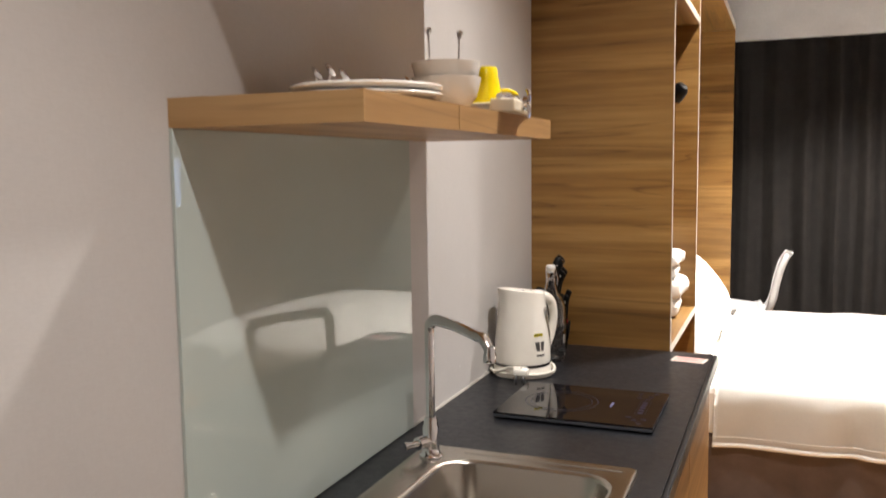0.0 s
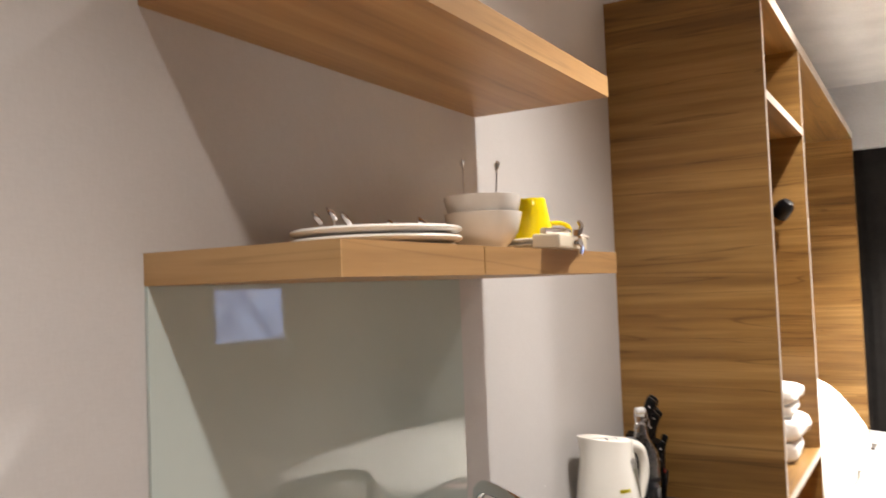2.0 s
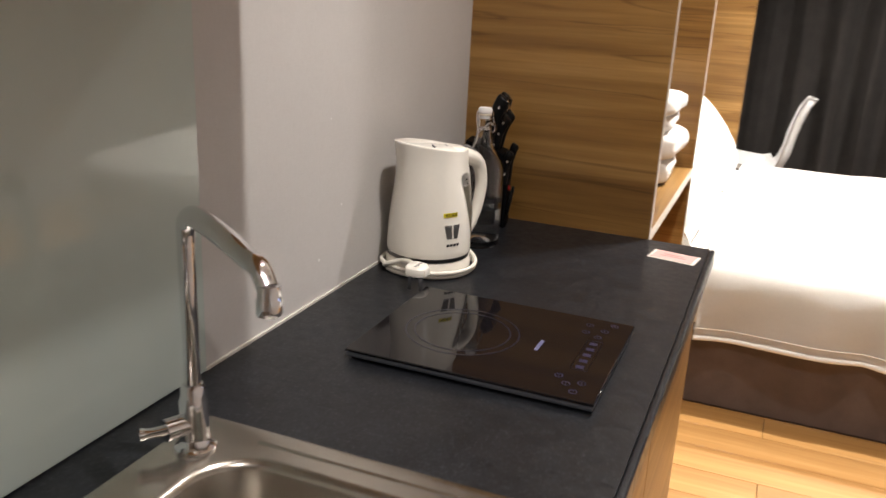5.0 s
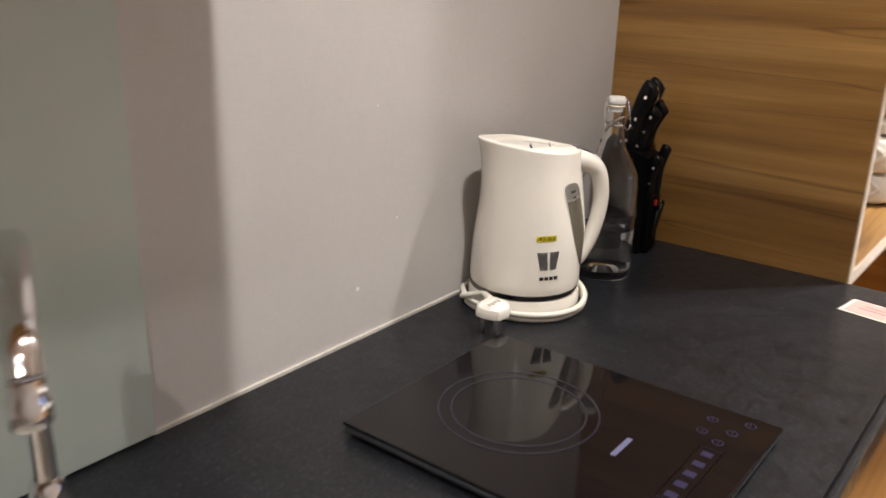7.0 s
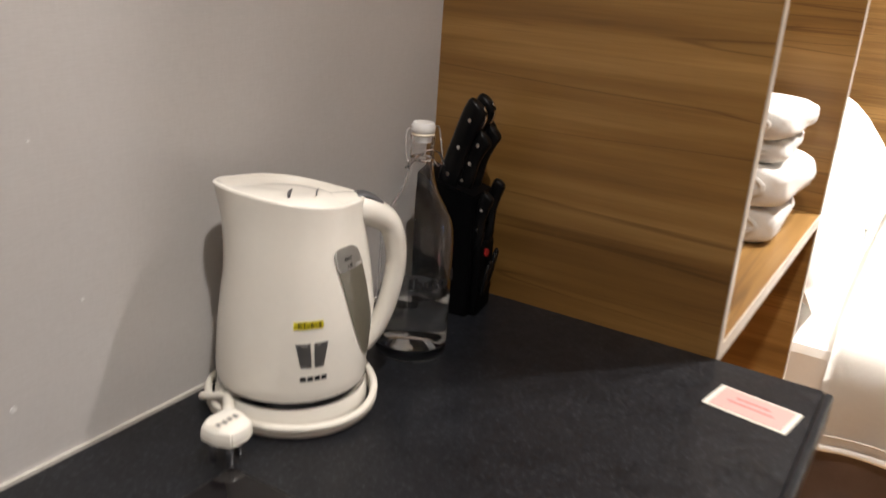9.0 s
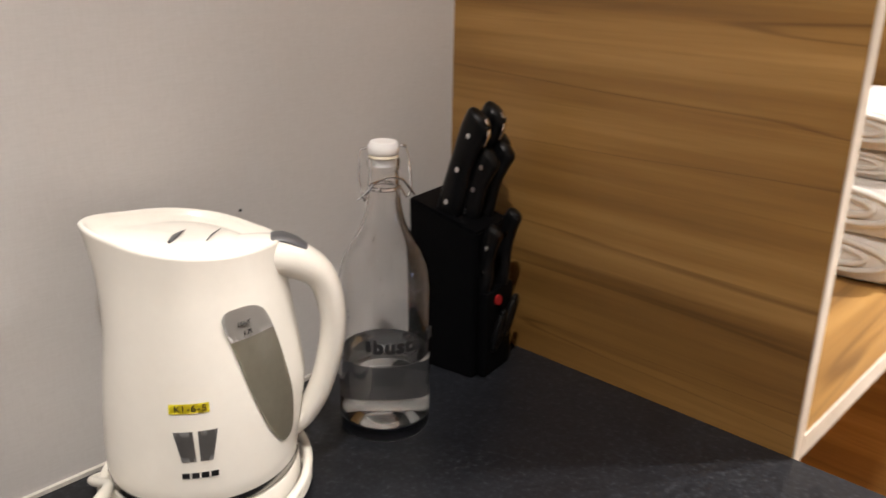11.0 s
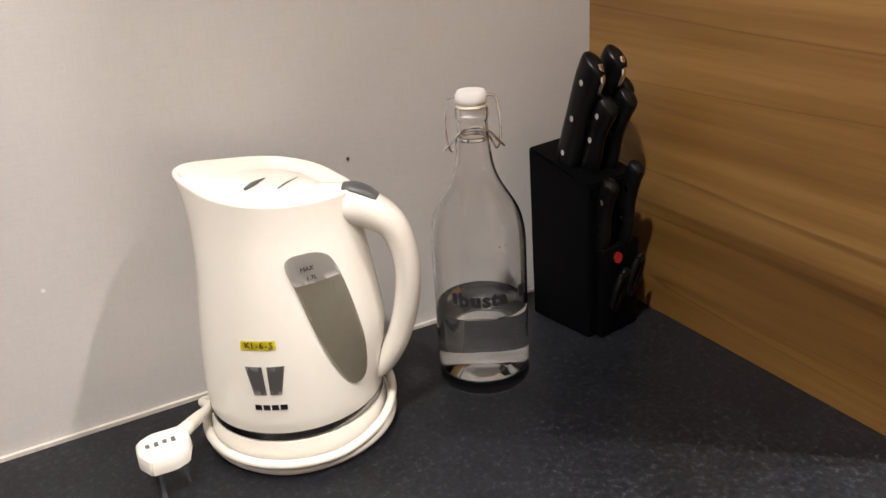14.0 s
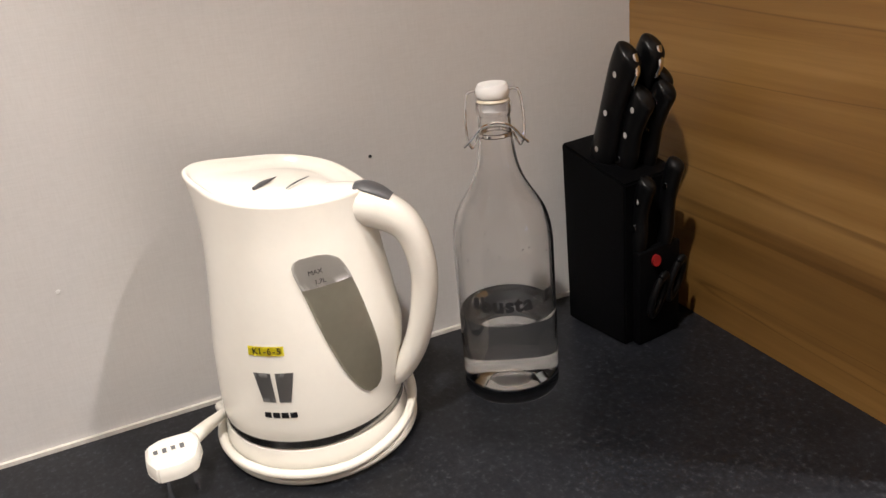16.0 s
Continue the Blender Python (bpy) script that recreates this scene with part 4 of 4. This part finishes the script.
# ---- knife block ----
def knife_block():
    k = thing("knife_block", (-0.7075, 2.613, ZT), "black wooden knife block holding black-handled knives", "knife block", turn=9)
    k.scale = (0.80, 0.86, 1.04)
    bm = bmesh.new()
    prof = [(-0.056, 0.0), (0.050, 0.0), (0.050, 0.165), (-0.060, 0.188)]
    for y in (-0.040, 0.040):
        for x, z in prof:
            bm.verts.new((x, y, z))
    bm.verts.ensure_lookup_table()
    v = bm.verts
    for i in range(4):
        j = (i + 1) % 4
        bm.faces.new((v[i], v[j], v[j + 4], v[i + 4]))
    bm.faces.new([v[i] for i in range(3, -1, -1)])
    bm.faces.new([v[i] for i in range(4, 8)])
    bmesh.ops.bevel(bm, geom=list(bm.edges), offset=0.002, segments=2, affect="EDGES")
    part("block", bm, BLACK, k)
    bm = bmesh.new()
    box(bm, 0.0505, 0.064, -0.030, 0.036, 0.0, 0.098, 0.004)
    part("front_tier", bm, BLACK, k)

    def knife(name, x, y, z, length, wide, lean, rivets=3, cap=False, thick=0.0085):
        m = pose(x, y, z, 0, lean, 0)
        bm = bmesh.new()
        pts = [(-0.000, 0, -0.006), (0.001, 0, 0.012), (0.000, 0, length * 0.5), (0.003, 0, length * 0.8), (0.007, 0, length * 0.96), (0.008, 0, length)]
        rad = [wide * 0.40, wide * 0.46, wide * 0.42, wide * 0.47, wide * 0.46, wide * 0.26]
        tube(bm, pts, rad, 14, 5, flat=thick / (wide * 0.46), side=(0, 1, 0))
        bmesh.ops.transform(bm, matrix=m, verts=bm.verts)
        h = part(name, bm, HANDLE, k, "black riveted handle", angle=70)
        for i in range(rivets):
            for s in (-1, 1):
                bm = bmesh.new()
                zz = length * (0.12 + 0.34 * i) if rivets == 3 else length * (0.3 + 0.4 * i)
                cyl(bm, 0.0030, 0, 0.0012, n=12, m=m @ pose(0.002 * i, s * (thick - 0.0004), zz, -90 * s, 0, 0))
                part("rivet", bm, CHROME, h, "steel rivet")
        if cap:
            bm = bmesh.new()
            tube(bm, [(0.0078 + wide * 0.40, 0, length * 0.78), (0.0105 + wide * 0.36, 0, length * 0.90), (0.006 + wide * 0.24, 0, length * 1.0)], 0.0016, 8, 5, flat=2.2, side=(0, 1, 0))
            bmesh.ops.transform(bm, matrix=m, verts=bm.verts)
            part("tang", bm, CHROME, h, "steel tang")
        return h

    knife("knife_handle", -0.010, -0.020, 0.176, 0.116, 0.040, 21, cap=True, thick=0.0115)
    knife("knife_handle", -0.010, 0.012, 0.176, 0.120, 0.038, 22, cap=True, thick=0.0115)
    knife("knife_handle", 0.004, 0.026, 0.172, 0.092, 0.032, 21, thick=0.010)
    knife("knife_handle", 0.012, -0.006, 0.170, 0.080, 0.034, 21, thick=0.011)
    knife("knife_handle", 0.018, 0.020, 0.168, 0.086, 0.032, 20, thick=0.010)
    knife("steak_knife_handle", 0.050, -0.020, 0.100, 0.070, 0.024, 8, 2, thick=0.009)
    knife("steak_knife_handle", 0.053, 0.018, 0.098, 0.084, 0.024, 8, 2, thick=0.009)
    # scissors in the front slot
    for s, zc in ((1, 0.060), (-1, 0.050)):
        bm = bmesh.new()
        ring = [(0.068 + 0.004 * math.cos(radians(a)), 0.014 * s + 0.010 + 0.012 * math.sin(radians(a)), zc + 0.020 * math.sin(radians(a + 60))) for a in range(0, 361, 30)]
        tube(bm, ring, 0.0045, 8, 3)
        part("finger_ring", bm, HANDLE, k, "black scissor handle", angle=80)
    bm = bmesh.new()
    cyl(bm, 0.0058, 0, 0.004, n=20, m=pose(0.064, -0.006, 0.086, 0, 84, -12))
    part("pivot", bm, RED, k, "red pivot button")
    return k


knife_block()


# ---- pink notice card on the worktop ----
def notice_card():
    c = thing("notice_card", (-0.2725, 2.582, ZT), "small pink laminated notice lying on the worktop", "card", turn=-9)
    boxpart("sleeve", IVORY, c, -0.049, 0.049, -0.030, 0.030, 0.0, 0.0012, 0.0004)
    boxpart("card_sheet", PINK, c, -0.043, 0.043, -0.026, 0.026, 0.0012, 0.0018)
    for s, (a0, a1) in enumerate(((-0.022, 0.018), (-0.028, 0.026))):
        bm = bmesh.new()
        box(bm, a0, a1, 0.006 - s * 0.012, 0.010 - s * 0.012, 0.0018, 0.0020)
        part("print_bar", bm, FADED, c, "faint red print")


notice_card()

# ---- things on the lower shelf ----
SZ = 1.581


def plate(z):
    p = thing("plate", (-0.612, 1.157, z), "white glazed dinner plate stacked on the shelf", "plate", "stacked plates")
    bm = bmesh.new()
    lathe(bm, [(0.068, 0.0), (0.074, 0.002), (0.103, 0.005), (0.113, 0.007), (0.116, 0.0102), (0.114, 0.0130), (0.105, 0.0115), (0.068, 0.0065), (0.01, 0.0055)], 64)
    part("dish", bm, CERAMIC, p, angle=70)
    return p


for k_ in range(2):
    plate(SZ + 0.0120 * k_)
topz = SZ + 0.0120 + 0.0105


def bowl(z, squash=1.0):
    p = thing("bowl", (-0.590, 1.430, z), "white glazed bowl standing on the shelf", "bowl", "stacked bowls")
    p.scale = (0.9, 0.9, 0.9)
    bm = bmesh.new()
    lathe(bm, [(0.034, 0.0), (0.035, 0.005), (0.048, 0.014), (0.061, 0.032), (0.068, 0.058), (0.0695, 0.068), (0.0680, 0.0685), (0.066, 0.058), (0.058, 0.033), (0.044, 0.017), (0.01, 0.010)], 56)
    part("dish", bm, CERAMIC, p, angle=70)


bowl(SZ)
bowl(SZ + 0.027)


def cutlery(name, label, category, pts, r, head):
    c = thing(name, pts[0], label, category, "cutlery on the shelf")
    o = Vector(pts[0])
    bm = bmesh.new()
    tube(bm, [tuple(Vector(p) - o) for p in pts], r, 8, 6, flat=0.45)
    part("stem", bm, CHROME, c)
    bm = bmesh.new()
    a, b = Vector(pts[-1]) - o, Vector(pts[-2]) - o
    d = (a - b).normalized()
    tube(bm, [tuple(a - d * 0.004), tuple(a + d * head * 0.35), tuple(a + d * head * 0.7), tuple(a + d * head)], [0.004, 0.011, 0.011, 0.004], 10, 5, flat=0.35)
    part("head", bm, CHROME, c)


for k_, (dx, dy, lean) in enumerate(((-0.075, -0.035, 0.024), (-0.055, -0.030, 0.030), (-0.035, -0.025, 0.018), (0.0, 0.03, 0.004), (0.035, 0.05, 0.006))):
    x_, y_ = -0.612 + dx, 1.157 + dy
    cutlery("spoon" if k_ % 2 else "fork", "stainless steel %s lying on the stacked plates" % ("spoon" if k_ % 2 else "fork"), "cutlery",
            [(x_ - 0.05, y_ + 0.07, topz - 0.002), (x_, y_ + 0.01, topz + 0.001 + lean * 0.4), (x_ + 0.02, y_ - 0.02, topz + 0.003 + lean * 0.6)], 0.003, 0.024)
for dx, dy, up in ((0.012, 0.002, 0.098), (-0.020, -0.02, 0.104)):
    cutlery("teaspoon", "thin steel teaspoon standing in the bowl", "cutlery",
            [(-0.590 + dx * 3, 1.430 + dy * 2 + 0.02, SZ + 0.085), (-0.590 + dx * 2, 1.430 + dy + 0.012, SZ + 0.06), (-0.590 + dx, 1.430 + dy, SZ + 0.048)], 0.0025, 0.010)
    cutlery("knife", "thin steel knife standing in the bowl", "cutlery",
            [(-0.590 + dx, 1.430 + dy, SZ + 0.040), (-0.590 + dx * 1.4, 1.440 + dy, SZ + 0.075), (-0.590 + dx * 1.6, 1.445 + dy, SZ + up + 0.038)], 0.0026, 0.010)


def mug():
    m = thing("mug", (-0.565, 1.570, SZ + 0.0210), "yellow glazed mug turned upside down", "mug")
    m.scale = (0.82, 0.82, 0.82)
    bm = bmesh.new()
    lathe(bm, [(0.0415, 0.004), (0.0440, 0.0), (0.0460, 0.001), (0.0450, 0.008), (0.0375, 0.035), (0.0315, 0.065), (0.0290, 0.084), (0.0265, 0.088), (0.008, 0.087)], 48)
    part("cup", bm, YELLOW, m, angle=60)
    bm = bmesh.new()
    tube(bm, [(0.032, 0.021, 0.034), (0.050, 0.033, 0.034), (0.064, 0.042, 0.024), (0.062, 0.041, 0.006), (0.050, 0.033, 0.002), (0.037, 0.024, 0.008)], [0.0055, 0.005, 0.005, 0.005, 0.005, 0.0055], 10, 6)
    part("handle", bm, YELLOW, m, angle=80)


mug()


def saucer(z):
    s = thing("saucer", (-0.565, 1.575, z), "small white saucer stacked under the yellow mug", "saucer", "stacked saucers")
    bm = bmesh.new()
    lathe(bm, [(0.030, 0.0), (0.033, 0.002), (0.055, 0.007), (0.062, 0.011), (0.061, 0.0125), (0.050, 0.009), (0.03, 0.0065), (0.006, 0.006)], 48)
    part("dish", bm, CERAMIC, s, angle=70)


saucer(SZ)
saucer(SZ + 0.0095)


def opener():
    o = thing("opener_case", (-0.512, 1.600, SZ), "cream plastic tin opener with metal crank", "tin opener", turn=8)
    boxpart("case", CREAM, o, -0.024, 0.022, -0.150, 0.045, 0.0005, 0.024, 0.004)
    boxpart("lid_plate", CERAMIC, o, -0.030, 0.016, 0.030, 0.098, 0.024, 0.031, 0.003)
    bm = bmesh.new()
    cyl(bm, 0.014, 0, 0.008, n=20, m=pose(0.023, -0.050, 0.020, 0, 90, 0))
    part("wheel", bm, CHROME, o, "steel wheel")
    bm = bmesh.new()
    tube(bm, [(0.030, -0.050, 0.024), (0.033, -0.046, 0.038), (0.028, -0.038, 0.046)], 0.004, 8, 5)
    tube(bm, [(0.030, -0.050, 0.018), (0.032, -0.044, 0.004), (0.030, -0.046, -0.008)], 0.0035, 8, 5)
    part("crank", bm, CHROME, o, "steel crank")
    bm = bmesh.new()
    tube(bm, [(-0.01, -0.130, 0.029), (0.002, -0.08, 0.030), (0.010, -0.045, 0.031)], 0.006, 10, 5)
    part("grip", bm, CHROME, o, "steel grip")


opener()


# ---- towels in the niche ----
def towel(at, sx, sy, sz, turn, rolled):
    t = thing("towel", at, "white terry towel %s on the niche shelf" % ("rolled up" if rolled else "folded flat"), "towel", "stacked towels", turn)
    bm = bmesh.new()
    n, m = 40, 22
    rings = []
    for j in range(m + 1):
        v = 2 * j / m - 1
        end = (1 - abs(v) ** 10) ** 0.35 if abs(v) < 1 else 0.0
        end = 0.80 + 0.20 * end
        ring = []
        for i in range(n):
            a = 2 * math.pi * i / n
            p = 0.62
            cx = math.copysign(abs(math.cos(a)) ** p, math.cos(a))
            cz = math.copysign(abs(math.sin(a)) ** p, math.sin(a))
            w = 1 + 0.05 * noise.noise((3 * math.cos(a) + at[2] * 9, 3 * math.sin(a), v * 1.5)) + 0.015 * noise.noise((14 * math.cos(a), 14 * math.sin(a), v * 9))
            ring.append(bm.verts.new((sx / 2 * cx * end * w, sy / 2 * v, sz / 2 + sz / 2 * cz * end * min(w, 1.03))))
        rings.append(ring)
    for a, b in zip(rings, rings[1:]):
        for i in range(n):
            bm.faces.new((a[i], a[(i + 1) % n], b[(i + 1) % n], b[i]))
    bm.faces.new(rings[0][::-1])
    bm.faces.new(rings[-1])
    part("cloth", bm, TOWEL, t, angle=80)
    # the wound edge that shows at the end
    bm = bmesh.new()
    pts = []
    for i in range(34):
        s = i / 33
        a = s * 4.6 * math.pi + 0.8
        r = 0.12 + 0.72 * s
        pts.append((sx / 2 * r * 0.92 * math.cos(a), -sy / 2 - 0.001, sz / 2 + sz / 2 * r * 0.85 * math.sin(a)))
    tube(bm, pts, sz * 0.07, 6, 3)
    part("wound_edge", bm, TOWEL, t, angle=80)
    return t


towel((-0.485, 3.28, 0.910), 0.215, 0.25, 0.070, 3, True)
towel((-0.477, 3.28, 0.978), 0.235, 0.25, 0.078, -3, True)
towel((-0.490, 3.29, 1.054), 0.205, 0.24, 0.044, 2, False)
towel((-0.485, 3.28, 1.096), 0.220, 0.24, 0.058, -2, False)


# ---- black reading spot in the upper niche ----
def reading_spot():
    s = thing("reading_spot", (-0.428, PO, 1.762), "small black swivel spotlight on the niche side", "wall lamp")
    bm = bmesh.new()
    cyl(bm, 0.026, 0.0, 0.012, n=28, m=pose(0, 0, 0, 90, 0, 0))
    part("wall_plate", bm, HANDLE, s)
    bm = bmesh.new()
    tube(bm, [(0, -0.010, 0), (0, -0.035, 0.0), (0.01, -0.050, -0.004)], 0.007, 10, 4)
    part("arm", bm, HANDLE, s)
    bm = bmesh.new()
    lathe(bm, [(0.016, -0.036), (0.030, -0.034), (0.032, -0.02), (0.030, 0.014), (0.020, 0.030), (0.006, 0.034)], 28)
    bmesh.ops.transform(bm, matrix=pose(0.018, -0.062, -0.002, 20, 40, 0), verts=bm.verts)
    part("head", bm, HANDLE, s, "glossy black head")


reading_spot()
# ---- floor boards ----
OAKFLOOR = wood("oak_laminate", 0, ((0.34, 0.165, 0.046), (0.43, 0.228, 0.073), (0.50, 0.284, 0.103)), 0.38, seed=5.0, veins=0.25)
t_ = OAKFLOOR.node_tree
b_ = t_.nodes["Principled BSDF"]
info = t_.nodes.new("ShaderNodeObjectInfo")
tone_ = ramp(t_, info.outputs["Random"], [(0.0, (0.86, 0.85, 0.83)), (1.0, (1.08, 1.07, 1.05))])
old_ = b_.inputs["Base Color"].links[0].from_socket
t_.links.new(mix(t_, old_, tone_, 1.0), b_.inputs["Base Color"])
floor = structure("floor", RUBBER, WX - 0.12, 2.72, -1.62, N + 0.12, -0.1, -0.012, "light oak laminate board floor", "floor")


def board_mesh(length, width):
    bm = bmesh.new()
    box(bm, 0, length, 0, width, -0.012, 0.0, 0.0012, 1)
    return mesh_of("floor_board", bm, OAKFLOOR)


boards = {}
y = -1.5
row = 0
while y < N - 0.01:
    x = WX - (0.0, 0.45, 0.83)[row % 3]
    while x < 2.58:
        first = max(x, WX + 0.002)
        last = min(x + 1.2385, 2.598)
        size = (round(last - first, 4), round(min(0.1485, N - y), 4))
        if size not in boards:
            boards[size] = board_mesh(*size)
        ob = new("floor_board", boards[size])
        ob.location = (first, y, 0)
        ob.parent = floor
        x += 1.24
    y += 0.15
    row += 1
